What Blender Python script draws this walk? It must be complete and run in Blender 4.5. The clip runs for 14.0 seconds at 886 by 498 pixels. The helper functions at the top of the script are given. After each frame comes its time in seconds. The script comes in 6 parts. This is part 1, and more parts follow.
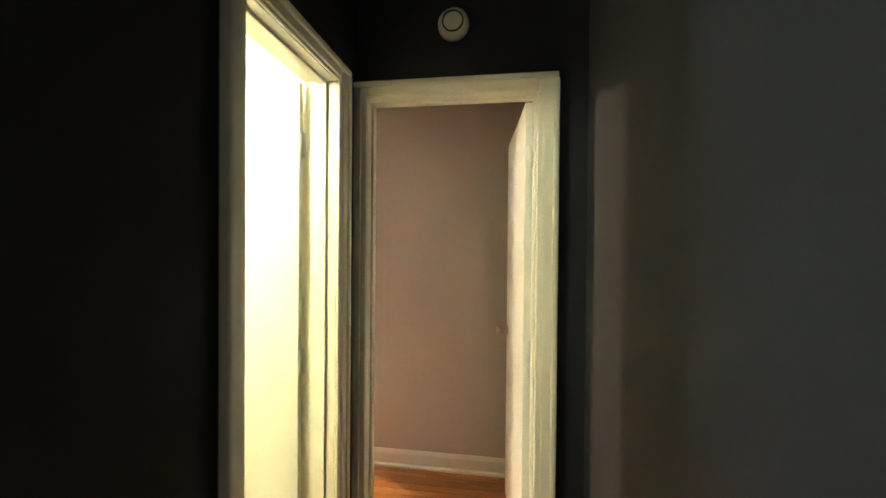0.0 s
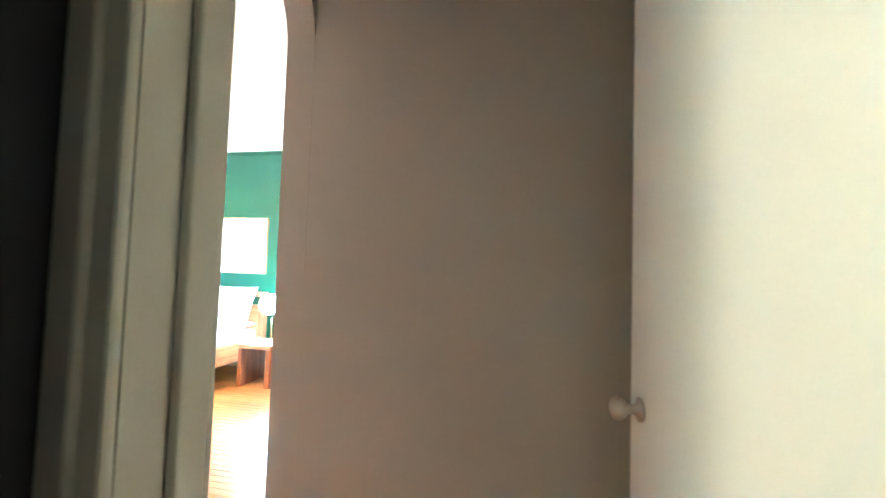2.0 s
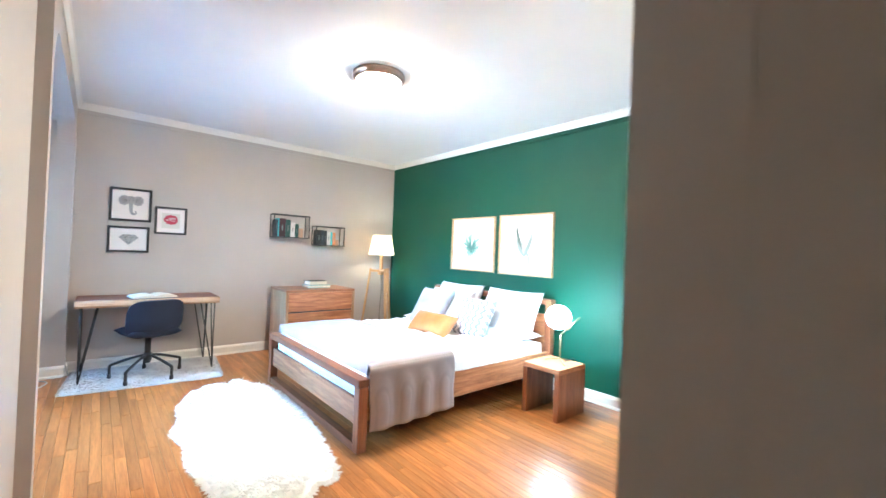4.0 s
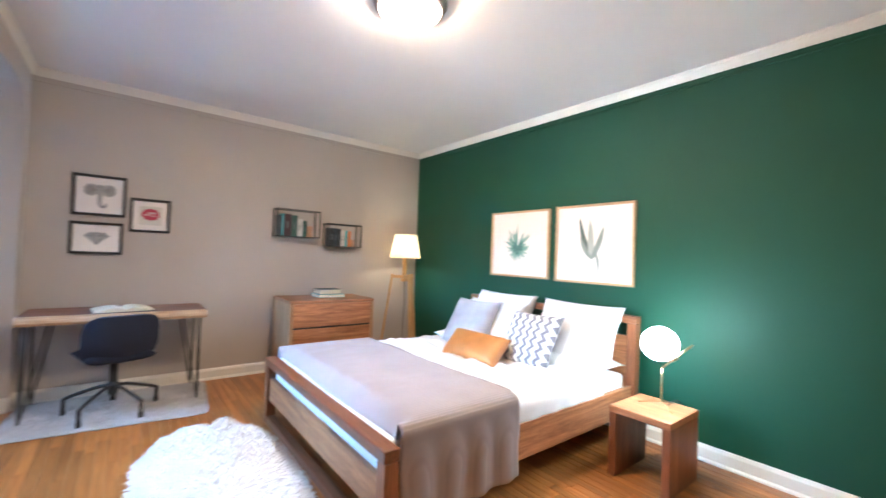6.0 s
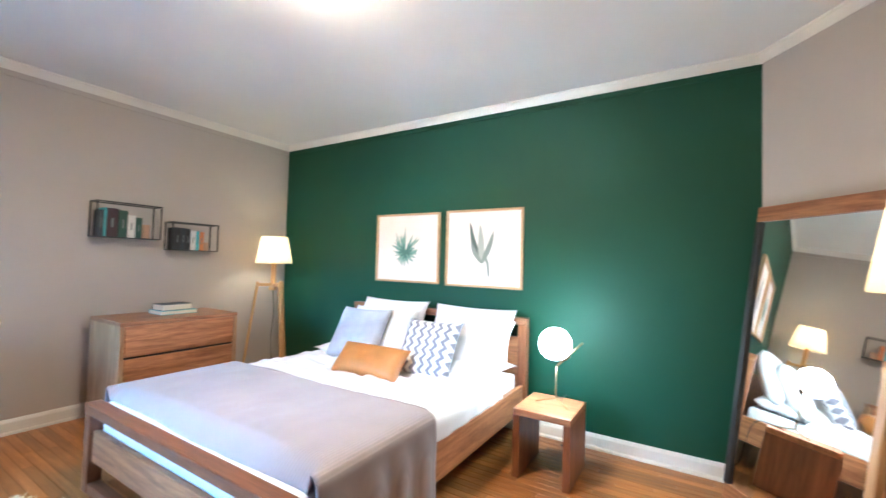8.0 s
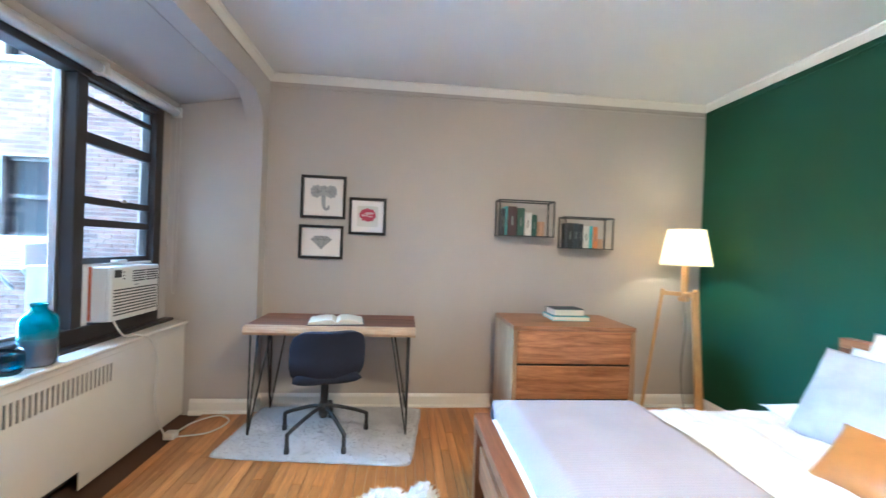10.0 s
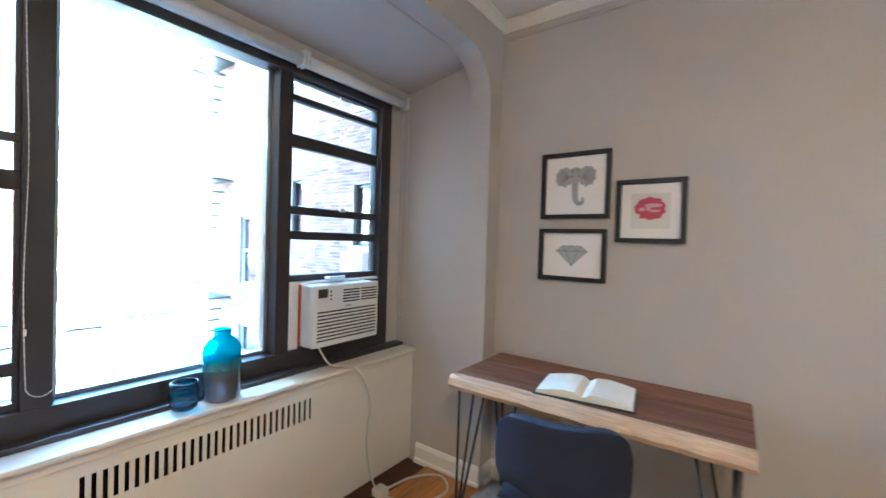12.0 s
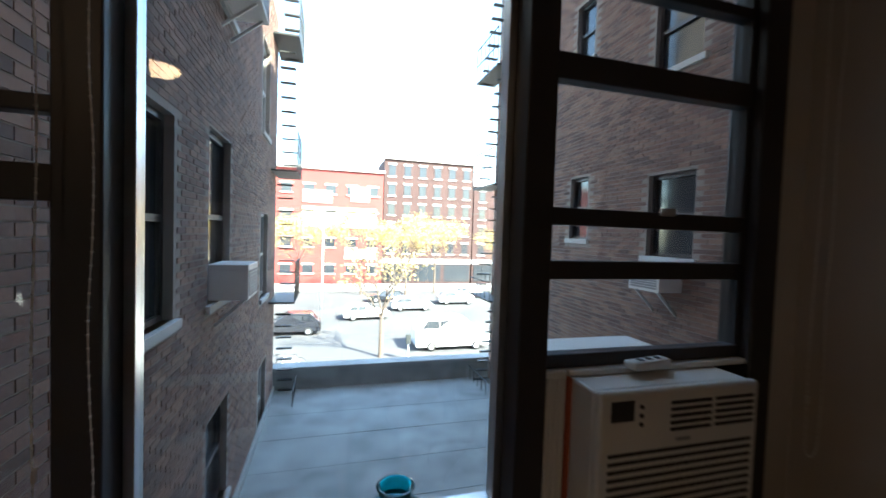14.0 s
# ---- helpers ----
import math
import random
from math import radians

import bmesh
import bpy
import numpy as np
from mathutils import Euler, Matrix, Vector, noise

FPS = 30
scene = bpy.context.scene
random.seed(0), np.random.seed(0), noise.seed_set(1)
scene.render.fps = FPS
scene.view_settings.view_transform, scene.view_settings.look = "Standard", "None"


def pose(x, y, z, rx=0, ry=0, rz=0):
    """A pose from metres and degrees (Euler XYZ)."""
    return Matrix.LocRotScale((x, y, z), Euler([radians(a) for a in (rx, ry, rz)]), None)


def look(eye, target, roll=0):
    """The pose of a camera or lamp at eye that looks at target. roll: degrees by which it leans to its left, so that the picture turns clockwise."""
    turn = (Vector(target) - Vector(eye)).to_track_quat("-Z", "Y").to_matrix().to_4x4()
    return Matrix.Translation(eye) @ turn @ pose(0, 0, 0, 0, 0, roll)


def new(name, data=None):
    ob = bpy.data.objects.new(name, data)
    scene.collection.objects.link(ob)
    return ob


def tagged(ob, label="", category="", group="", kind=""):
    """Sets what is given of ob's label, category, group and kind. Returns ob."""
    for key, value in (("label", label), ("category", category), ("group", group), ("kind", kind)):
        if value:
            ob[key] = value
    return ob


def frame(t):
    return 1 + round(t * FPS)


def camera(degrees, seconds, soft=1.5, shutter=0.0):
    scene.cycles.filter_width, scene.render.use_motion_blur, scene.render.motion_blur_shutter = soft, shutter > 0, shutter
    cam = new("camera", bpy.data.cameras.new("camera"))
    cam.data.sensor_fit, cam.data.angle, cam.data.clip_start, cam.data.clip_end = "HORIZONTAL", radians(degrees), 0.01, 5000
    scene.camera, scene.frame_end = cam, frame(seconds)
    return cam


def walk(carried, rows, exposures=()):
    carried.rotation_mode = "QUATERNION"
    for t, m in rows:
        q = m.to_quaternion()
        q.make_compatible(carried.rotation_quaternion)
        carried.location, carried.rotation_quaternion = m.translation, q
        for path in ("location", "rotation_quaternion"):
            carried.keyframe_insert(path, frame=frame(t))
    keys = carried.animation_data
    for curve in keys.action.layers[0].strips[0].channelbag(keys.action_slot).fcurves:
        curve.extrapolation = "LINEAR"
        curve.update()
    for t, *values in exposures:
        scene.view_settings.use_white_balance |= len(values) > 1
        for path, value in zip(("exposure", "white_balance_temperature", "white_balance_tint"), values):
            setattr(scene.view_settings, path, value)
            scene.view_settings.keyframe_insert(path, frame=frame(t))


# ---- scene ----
PATH = [
    (0, (0.507, -1.557, 1.445), (0.203, 0.420, 1.425), 0.5),
    (0.5, (0.440, -1.238, 1.425), (0.158, 0.742, 1.427), 0.4),
    (1, (0.352, -0.895, 1.36), (0.122, 1.090, 1.45), 0.7),
    (1.5, (0.312, -0.544, 1.260), (0.087, 1.44, 1.372), 1.4),
    (2, (0.255, -0.245, 1.275), (-0.133, 1.715, 1.365), 1.8),
    (2.5, (0.163, -0.018, 1.300), (-0.489, 1.872, 1.358), 1.2),
    (3, (0.071, 0.183, 1.396), (-0.885, 1.94, 1.423), 2.2),
    (3.5, (-0.126, 0.398, 1.349), (-1.395, 1.944, 1.366), 2.3),
    (3.7, (-0.222, 0.474, 1.343), (-1.645, 1.879, 1.357), 2.3),
    (5.8, (-1.173, 0.986, 1.3), (-2.84, 2.092, 1.332), 2.3),
    (6, (-1.244, 1.016, 1.306), (-2.815, 2.253, 1.345), 2.2),
    (6.5, (-1.383, 1.007, 1.324), (-2.608, 2.587, 1.39), 1.9),
    (7, (-1.41, 1.001, 1.327), (-2.352, 2.763, 1.406), 1.4),
    (7.5, (-1.477, 0.992, 1.312), (-2.375, 2.777, 1.4), 1.5),
    (8, (-1.612, 0.986, 1.327), (-2.663, 2.687, 1.397), 1.6),
    (8.5, (-1.766, 1.104, 1.36), (-3.156, 2.541, 1.41), 1.9),
    (9, (-1.895, 1.263, 1.361), (-3.616, 2.283, 1.387), 2.1),
    (9.2, (-1.996, 1.313, 1.346), (-3.798, 2.179, 1.367), 2.2),
    (11.3, (-3.213, 1.667, 1.367), (-5.041, 0.855, 1.335), 1.7),
    (11.5, (-3.353, 1.653, 1.388), (-5.132, 0.739, 1.359), 1.8),
    (12, (-3.681, 1.521, 1.4), (-5.3, 0.347, 1.366), 1.7),
    (12.5, (-3.944, 1.349, 1.435), (-5.256, -0.161, 1.398), 1.7),
    (13, (-4.172, 1.1, 1.447), (-5.185, -0.624, 1.405), 1.7),
    (13.5, (-4.297, 0.838, 1.488), (-5.08, -1.001, 1.421), 2.1),
    (14, (-4.379, 0.53, 1.488), (-4.925, -1.393, 1.418), 1.9),
]

cam = camera(95.4, 14.0, shutter=0.35)
walk(cam, [(t, look(eye, target, roll)) for t, eye, target, roll in PATH],
     exposures=[(0.0, 9.2, 5450, -7), (0.6, 9.05, 5350, -8), (1.2, 8.95, 4650, -9), (2.0, 9.0, 4500, -11), (2.6, 8.85, 4200, -13), (3.2, 8.2, 4300, -12), (3.8, 7.85, 4350, -10),
                (5.8, 7.0, 4950, -1), (7.5, 6.95, 4850, -3), (9.2, 7.05, 4650, -7), (11.3, 7.3, 4650, -11), (12.0, 6.9, 4850, -8), (12.5, 6.35, 5250, -4),
                (13.0, 5.5, 5850, -1), (13.5, 4.2, 6000, 1), (14.0, 3.3, 6300, 3)])

# ---------- world, sun, lamps ----------
world = bpy.data.worlds.new("sky")
scene.world = world
world.use_nodes = True
wn = world.node_tree
sky = wn.nodes.new("ShaderNodeTexSky")
sky.sky_type = "NISHITA"
sky.sun_disc = False
SUN_AZ, SUN_EL = radians(-38), radians(40)
sky.sun_elevation = SUN_EL
sky.sun_rotation = SUN_AZ
wn.links.new(sky.outputs[0], wn.nodes["Background"].inputs[0])
wn.nodes["Background"].inputs[1].default_value = 0.15
sun_data = bpy.data.lights.new("sun", "SUN")
sun_data.energy, sun_data.angle, sun_data.color = 5.0, radians(0.5), (1.0, 0.93, 0.82)
sun = new("sun", sun_data)
sun.matrix_world = look((20 * math.sin(SUN_AZ), 20 * math.cos(SUN_AZ), 20 * math.tan(SUN_EL)), (0, 0, 0))


def lamp(name, kind, place, watts, colour, size=0.05, target=None, size_y=None):
    data = bpy.data.lights.new(name, kind)
    data.energy, data.color = watts, colour
    if kind == "AREA":
        data.shape = "RECTANGLE"
        data.size, data.size_y = size, size_y or size
    else:
        data.shadow_soft_size = size
    ob = new(name, data)
    ob.matrix_world = look(place, target) if target else pose(*place)
    return ob


WARM = (1.0, 0.71, 0.42)
lamp("floor_lamp_bulb_nw", "POINT", (-5.47, 3.75, 1.41), 0.095, WARM, 0.04)
lamp("floor_lamp_bulb_e", "POINT", (-0.97, 2.71, 1.41), 0.085, WARM, 0.04)
lamp("bathroom_bulb", "POINT", (-0.75, -1.02, 2.05), 0.17, (1.0, 0.84, 0.48), 0.12)
lamp("living_room_bulb", "POINT", (-1.3, -3.3, 2.2), 0.42, (1.0, 0.90, 0.62), 0.05)
# sky light that falls into the light court, from just above the window head
lamp("court_sky_light", "AREA", (-4.45, -1.6, 3.6), 1.0, (0.86, 0.93, 1.0), 2.6, (-4.3, 1.2, 0.6), 1.6)

# ---------- materials ----------
def nodes_of(name):
    m = bpy.data.materials.new(name)
    m.use_nodes = True
    nt = m.node_tree
    return m, nt, nt.nodes["Principled BSDF"]


def coords(nt, scale=(1, 1, 1), source="Object"):
    tc = nt.nodes.new("ShaderNodeTexCoord")
    mp = nt.nodes.new("ShaderNodeMapping")
    mp.inputs["Scale"].default_value = scale
    nt.links.new(tc.outputs[source], mp.inputs[0])
    return mp.outputs[0]


def noise_tex(nt, vec, scale, detail=4, rough=0.55, distort=0.0):
    n = nt.nodes.new("ShaderNodeTexNoise")
    n.inputs["Scale"].default_value, n.inputs["Detail"].default_value = scale, detail
    n.inputs["Roughness"].default_value, n.inputs["Distortion"].default_value = rough, distort
    nt.links.new(vec, n.inputs["Vector"])
    return n.outputs["Fac"]


def ramp(nt, fac, stops):
    r = nt.nodes.new("ShaderNodeValToRGB")
    el = r.color_ramp.elements
    while len(el) < len(stops):
        el.new(0.5)
    for e, (p, c) in zip(el, stops):
        e.position, e.color = p, (*c, 1)
    nt.links.new(fac, r.inputs[0])
    return r.outputs[0]


def bump_into(nt, bsdf, fac, strength, dist=0.002):
    b = nt.nodes.new("ShaderNodeBump")
    b.inputs["Strength"].default_value, b.inputs["Distance"].default_value = strength, dist
    nt.links.new(fac, b.inputs["Height"])
    nt.links.new(b.outputs[0], bsdf.inputs["Normal"])


def mixed(nt, fac, a, b, mode="MIX"):
    m = nt.nodes.new("ShaderNodeMix")
    m.data_type, m.blend_type = "RGBA", mode
    if isinstance(fac, float):
        m.inputs[0].default_value = fac
    else:
        nt.links.new(fac, m.inputs[0])
    for sock, v in ((m.inputs[6], a), (m.inputs[7], b)):
        if isinstance(v, tuple):
            sock.default_value = (*v, 1)
        else:
            nt.links.new(v, sock)
    return m.outputs[2]


def tint(c, k):
    return tuple(min(1.0, v * k) for v in c)


def paint(name, c, rough=0.6, var=0.08, big=1.5, fine=220, bump=0.15, metal=0.0, coat=0.0):
    """Painted or plain surface: large blotches, fine grain and a light relief."""
    m, nt, b = nodes_of(name)
    v = coords(nt)
    f1, f2 = noise_tex(nt, v, big, 5), noise_tex(nt, v, fine, 3)
    c1 = ramp(nt, f1, [(0.3, tint(c, 1 - var)), (0.7, tint(c, 1 + var))])
    c2 = ramp(nt, f2, [(0.3, tint((1, 1, 1), 1 - var * 0.5)), (0.7, (1, 1, 1))])
    nt.links.new(mixed(nt, 1.0, c1, c2, "MULTIPLY"), b.inputs["Base Color"])
    b.inputs["Roughness"].default_value, b.inputs["Metallic"].default_value = rough, metal
    b.inputs["Coat Weight"].default_value = coat
    bump_into(nt, b, f2, bump, 0.001)
    return m


def wood(name, dark, light, axis="X", rough=0.45, size=1.0, piece=True, bump=0.25):
    """Wood with grain along one axis of the thing; each object takes its own shade and its own stretch of grain."""
    m, nt, b = nodes_of(name)
    tc = nt.nodes.new("ShaderNodeTexCoord")
    oi = nt.nodes.new("ShaderNodeObjectInfo")
    add = nt.nodes.new("ShaderNodeVectorMath")
    add.operation = "MULTIPLY_ADD"
    add.inputs[1].default_value = (1, 1, 1)
    cx = nt.nodes.new("ShaderNodeCombineXYZ")
    mul = nt.nodes.new("ShaderNodeMath")
    mul.operation = "MULTIPLY"
    mul.inputs[1].default_value = 37.0
    nt.links.new(oi.outputs["Random"], mul.inputs[0])
    for i in range(3):
        nt.links.new(mul.outputs[0], cx.inputs[i])
    nt.links.new(tc.outputs["Object"], add.inputs[0])
    nt.links.new(cx.outputs[0], add.inputs[2])
    mp = nt.nodes.new("ShaderNodeMapping")
    k = {"X": (1.2, 16, 16), "Y": (16, 1.2, 16), "Z": (16, 16, 1.2)}[axis]
    mp.inputs["Scale"].default_value = tuple(q * size for q in k)
    nt.links.new(add.outputs[0], mp.inputs[0])
    f1 = noise_tex(nt, mp.outputs[0], 1.6, 7, 0.62, 0.8)
    f2 = noise_tex(nt, mp.outputs[0], 9.0, 4, 0.6)
    mid = tuple((p + q) / 2 for p, q in zip(dark, light))
    c1 = ramp(nt, f1, [(0.28, dark), (0.5, mid), (0.72, light)])
    c2 = ramp(nt, f2, [(0.25, (0.72, 0.68, 0.64)), (0.6, (1, 1, 1))])
    col = mixed(nt, 1.0, c1, c2, "MULTIPLY")
    if piece:
        shade = ramp(nt, oi.outputs["Random"], [(0.0, (0.72, 0.70, 0.68)), (0.5, (0.95, 0.93, 0.90)), (1.0, (1.25, 1.2, 1.12))])
        col = mixed(nt, 1.0, col, shade, "MULTIPLY")
    nt.links.new(col, b.inputs["Base Color"])
    b.inputs["Roughness"].default_value = rough
    bump_into(nt, b, f2, bump, 0.0012)
    return m


def cloth(name, c, rough=0.9, weave=900, bump=0.35, var=0.08, stripe=None, sheen=0.15):
    """Woven cloth with thread relief; stripe: distance of the ribs in metres."""
    m, nt, b = nodes_of(name)
    v = coords(nt)
    f1, f2 = noise_tex(nt, v, 4, 4), noise_tex(nt, v, weave, 2)
    c1 = ramp(nt, f1, [(0.3, tint(c, 1 - var)), (0.7, tint(c, 1 + var))])
    col = c1
    height = f2
    if stripe:
        w = nt.nodes.new("ShaderNodeTexWave")
        w.bands_direction = "X"
        w.inputs["Scale"].default_value = 0.314 / stripe
        w.inputs["Distortion"].default_value = 0.6
        nt.links.new(v, w.inputs["Vector"])
        col = mixed(nt, 1.0, c1, ramp(nt, w.outputs["Fac"], [(0.0, (0.90, 0.90, 0.90)), (0.6, (1, 1, 1))]), "MULTIPLY")
        height = w.outputs["Fac"]
    nt.links.new(col, b.inputs["Base Color"])
    b.inputs["Roughness"].default_value = rough
    b.inputs["Sheen Weight"].default_value = sheen
    bump_into(nt, b, height, bump, 0.0015)
    return m


def glow(name, c, strength):
    m, nt, b = nodes_of(name)
    b.inputs["Base Color"].default_value = (*c, 1)
    b.inputs["Emission Color"].default_value = (*c, 1)
    b.inputs["Emission Strength"].default_value = strength
    return m


def glass(name, c, rough=0.0, ior=1.45):
    m, nt, b = nodes_of(name)
    b.inputs["Base Color"].default_value = (*c, 1)
    b.inputs["Roughness"].default_value = rough
    b.inputs["IOR"].default_value = ior
    b.inputs["Transmission Weight"].default_value = 1.0
    return m


GREY_WALL = paint("greige_wall_paint", (0.45, 0.405, 0.365), 0.62, 0.05, 0.9, 260, 0.22)
GREEN_WALL = paint("green_wall_paint", (0.0035, 0.056, 0.0255), 0.66, 0.09, 1.1, 240, 0.25)
WHITE_CEIL = paint("white_ceiling_paint", (0.76, 0.75, 0.74), 0.7, 0.04, 0.8, 200, 0.2)
WHITE_TRIM = paint("white_gloss_trim_paint", (0.74, 0.71, 0.65), 0.32, 0.05, 2.5, 160, 0.12)
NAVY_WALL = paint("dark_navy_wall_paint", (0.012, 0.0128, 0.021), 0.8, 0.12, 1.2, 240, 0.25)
BATH_WALL = paint("cream_bathroom_paint", (0.80, 0.76, 0.62), 0.4, 0.04, 1.2, 200, 0.15)
DOOR_PAINT = paint("white_door_paint", (0.72, 0.72, 0.70), 0.38, 0.04, 1.8, 150, 0.12)
DARK_FRAME = paint("dark_brown_window_metal", (0.030, 0.026, 0.028), 0.42, 0.15, 3, 200, 0.15)
SILL_PAINT = paint("cream_radiator_cover_paint", (0.66, 0.62, 0.55), 0.35, 0.05, 1.6, 180, 0.12)
SILVER = paint("brushed_aluminium_edge", (0.62, 0.62, 0.63), 0.3, 0.08, 6, 300, 0.1, metal=1.0)
OAK = wood("oak_floor_strip", (0.28, 0.105, 0.024), (0.52, 0.235, 0.068), "X", 0.30, 1.0, True, 0.15)
OAK_GAP = paint("dark_floor_joint", (0.06, 0.025, 0.010), 0.7)
ACACIA = wood("reclaimed_teak_wood", (0.17, 0.062, 0.024), (0.52, 0.255, 0.115), "X", 0.42, 1.0, True)
ACACIA_Y = wood("reclaimed_teak_wood_along", (0.17, 0.062, 0.024), (0.52, 0.255, 0.115), "Y", 0.42, 1.0, True)
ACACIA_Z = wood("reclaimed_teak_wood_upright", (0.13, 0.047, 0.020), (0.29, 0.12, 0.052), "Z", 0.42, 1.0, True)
PALE_TEAK_Z = wood("pale_streaked_teak_side", (0.26, 0.135, 0.06), (0.60, 0.40, 0.22), "Z", 0.45, 0.9, False)
ACACIA_DARK = wood("dark_teak_rail_wood", (0.12, 0.045, 0.018), (0.25, 0.10, 0.045), "X", 0.38, 1.0, False)
PINE = wood("pale_ash_lamp_wood", (0.52, 0.30, 0.115), (0.70, 0.44, 0.19), "Z", 0.45, 1.0, False, 0.12)
PALE_FRAME = wood("pale_oak_picture_frame", (0.46, 0.29, 0.15), (0.64, 0.44, 0.25), "X", 0.5, 1.0, False, 0.1)
WALNUT = wood("walnut_slab_wood", (0.060, 0.022, 0.012), (0.24, 0.098, 0.052), "Y", 0.55, 1.0, True)
SAPWOOD = wood("pale_live_edge_sapwood", (0.34, 0.20, 0.105), (0.60, 0.43, 0.265), "Y", 0.48, 0.7, False, 0.5)
BLACK_METAL = paint("black_powder_coated_steel", (0.018, 0.018, 0.020), 0.42, 0.1, 8, 400, 0.1)
BLACK_FRAME = paint("black_wood_picture_frame", (0.016, 0.016, 0.018), 0.45, 0.1, 6, 300, 0.15)
BRASS = paint("aged_brass", (0.36, 0.26, 0.14), 0.35, 0.15, 12, 300, 0.1, metal=1.0)
NICKEL = paint("brushed_nickel", (0.55, 0.50, 0.45), 0.28, 0.08, 10, 300, 0.08, metal=1.0)
BRONZE_RING = paint("brushed_bronze_lamp_ring", (0.42, 0.33, 0.28), 0.32, 0.08, 8, 300, 0.1, metal=1.0)
SHADE = None
WHITE_CLOTH = cloth("white_cotton_bedding", (0.74, 0.73, 0.74), 0.9, 700, 0.2, 0.03)
THROW = cloth("mauve_grey_ribbed_throw", (0.33, 0.285, 0.285), 0.95, 700, 0.7, 0.06, stripe=0.016)
GREY_VELVET = cloth("grey_textured_cushion_cloth", (0.36, 0.36, 0.39), 0.85, 60, 0.9, 0.22)
LEATHER = paint("tan_leather", (0.42, 0.165, 0.035), 0.42, 0.16, 7, 180, 0.4)
PAPER = paint("white_print_paper", (0.78, 0.74, 0.71), 0.8, 0.02, 3, 300, 0.08)
PAPER_EDGE = paint("cream_book_pages", (0.70, 0.66, 0.56), 0.85, 0.06, 4, 500, 0.3)
NAVY_CLOTH = cloth("dark_navy_chair_upholstery", (0.009, 0.013, 0.032), 0.9, 500, 0.4, 0.12, sheen=0.02)
FUR = cloth("white_fur", (0.80, 0.79, 0.76), 0.95, 120, 0.6, 0.06)
HIDE = cloth("white_hide_rug", (0.46, 0.45, 0.46), 0.95, 160, 0.6, 0.16)
AC_PLASTIC = paint("white_ac_plastic", (0.70, 0.69, 0.66), 0.45, 0.04, 3, 200, 0.1)
# dark plastic of buttons and display; also painted shade in slots and gaps
AC_DARK = paint("dark_plastic_and_slot_shade", (0.03, 0.03, 0.032), 0.6)
MIRROR = paint("silver_mirror", (0.90, 0.91, 0.90), 0.02, 0.0, 1, 10, 0.0, metal=1.0)
CABLE_WHITE = paint("white_cable", (0.62, 0.60, 0.56), 0.5)
CABLE_BLACK = paint("black_cable", (0.02, 0.02, 0.02), 0.5)
BLIND = paint("white_roller_blind_cloth", (0.62, 0.61, 0.60), 0.8, 0.04, 4, 400, 0.2)
PANE = None


def shade_material():
    """Cream lamp shade cloth that lets the bulb's light through."""
    m, nt, b = nodes_of("cream_lamp_shade_cloth")
    out = nt.nodes["Material Output"]
    v = coords(nt)
    f = noise_tex(nt, v, 350, 2)
    c = ramp(nt, f, [(0.3, (0.80, 0.72, 0.58)), (0.7, (0.90, 0.83, 0.70))])
    tr = nt.nodes.new("ShaderNodeBsdfTranslucent")
    df = nt.nodes.new("ShaderNodeBsdfDiffuse")
    mx = nt.nodes.new("ShaderNodeMixShader")
    mx.inputs[0].default_value = 0.62
    nt.links.new(c, tr.inputs[0])
    nt.links.new(c, df.inputs[0])
    nt.links.new(df.outputs[0], mx.inputs[1])
    nt.links.new(tr.outputs[0], mx.inputs[2])
    nt.links.new(mx.outputs[0], out.inputs[0])
    return m


def pane_material():
    """Thin window glass: clear, with a weak mirror image of the room."""
    m, nt, b = nodes_of("window_glass")
    out = nt.nodes["Material Output"]
    tr = nt.nodes.new("ShaderNodeBsdfTransparent")
    tr.inputs[0].default_value = (0.93, 0.96, 0.95, 1)
    gl = nt.nodes.new("ShaderNodeBsdfGlossy")
    gl.inputs["Roughness"].default_value = 0.01
    fr = nt.nodes.new("ShaderNodeLayerWeight")
    pw = nt.nodes.new("ShaderNodeMath")
    pw.operation = "POWER"
    pw.inputs[1].default_value = 5.0
    nt.links.new(fr.outputs["Facing"], pw.inputs[0])
    ma = nt.nodes.new("ShaderNodeMath")
    ma.operation = "MULTIPLY_ADD"
    ma.inputs[1].default_value, ma.inputs[2].default_value = 0.7, 0.04
    nt.links.new(pw.outputs[0], ma.inputs[0])
    mx = nt.nodes.new("ShaderNodeMixShader")
    nt.links.new(ma.outputs[0], mx.inputs[0])
    nt.links.new(tr.outputs[0], mx.inputs[1])
    nt.links.new(gl.outputs[0], mx.inputs[2])
    nt.links.new(mx.outputs[0], out.inputs[0])
    return m


SHADE = shade_material()
PANE = pane_material()


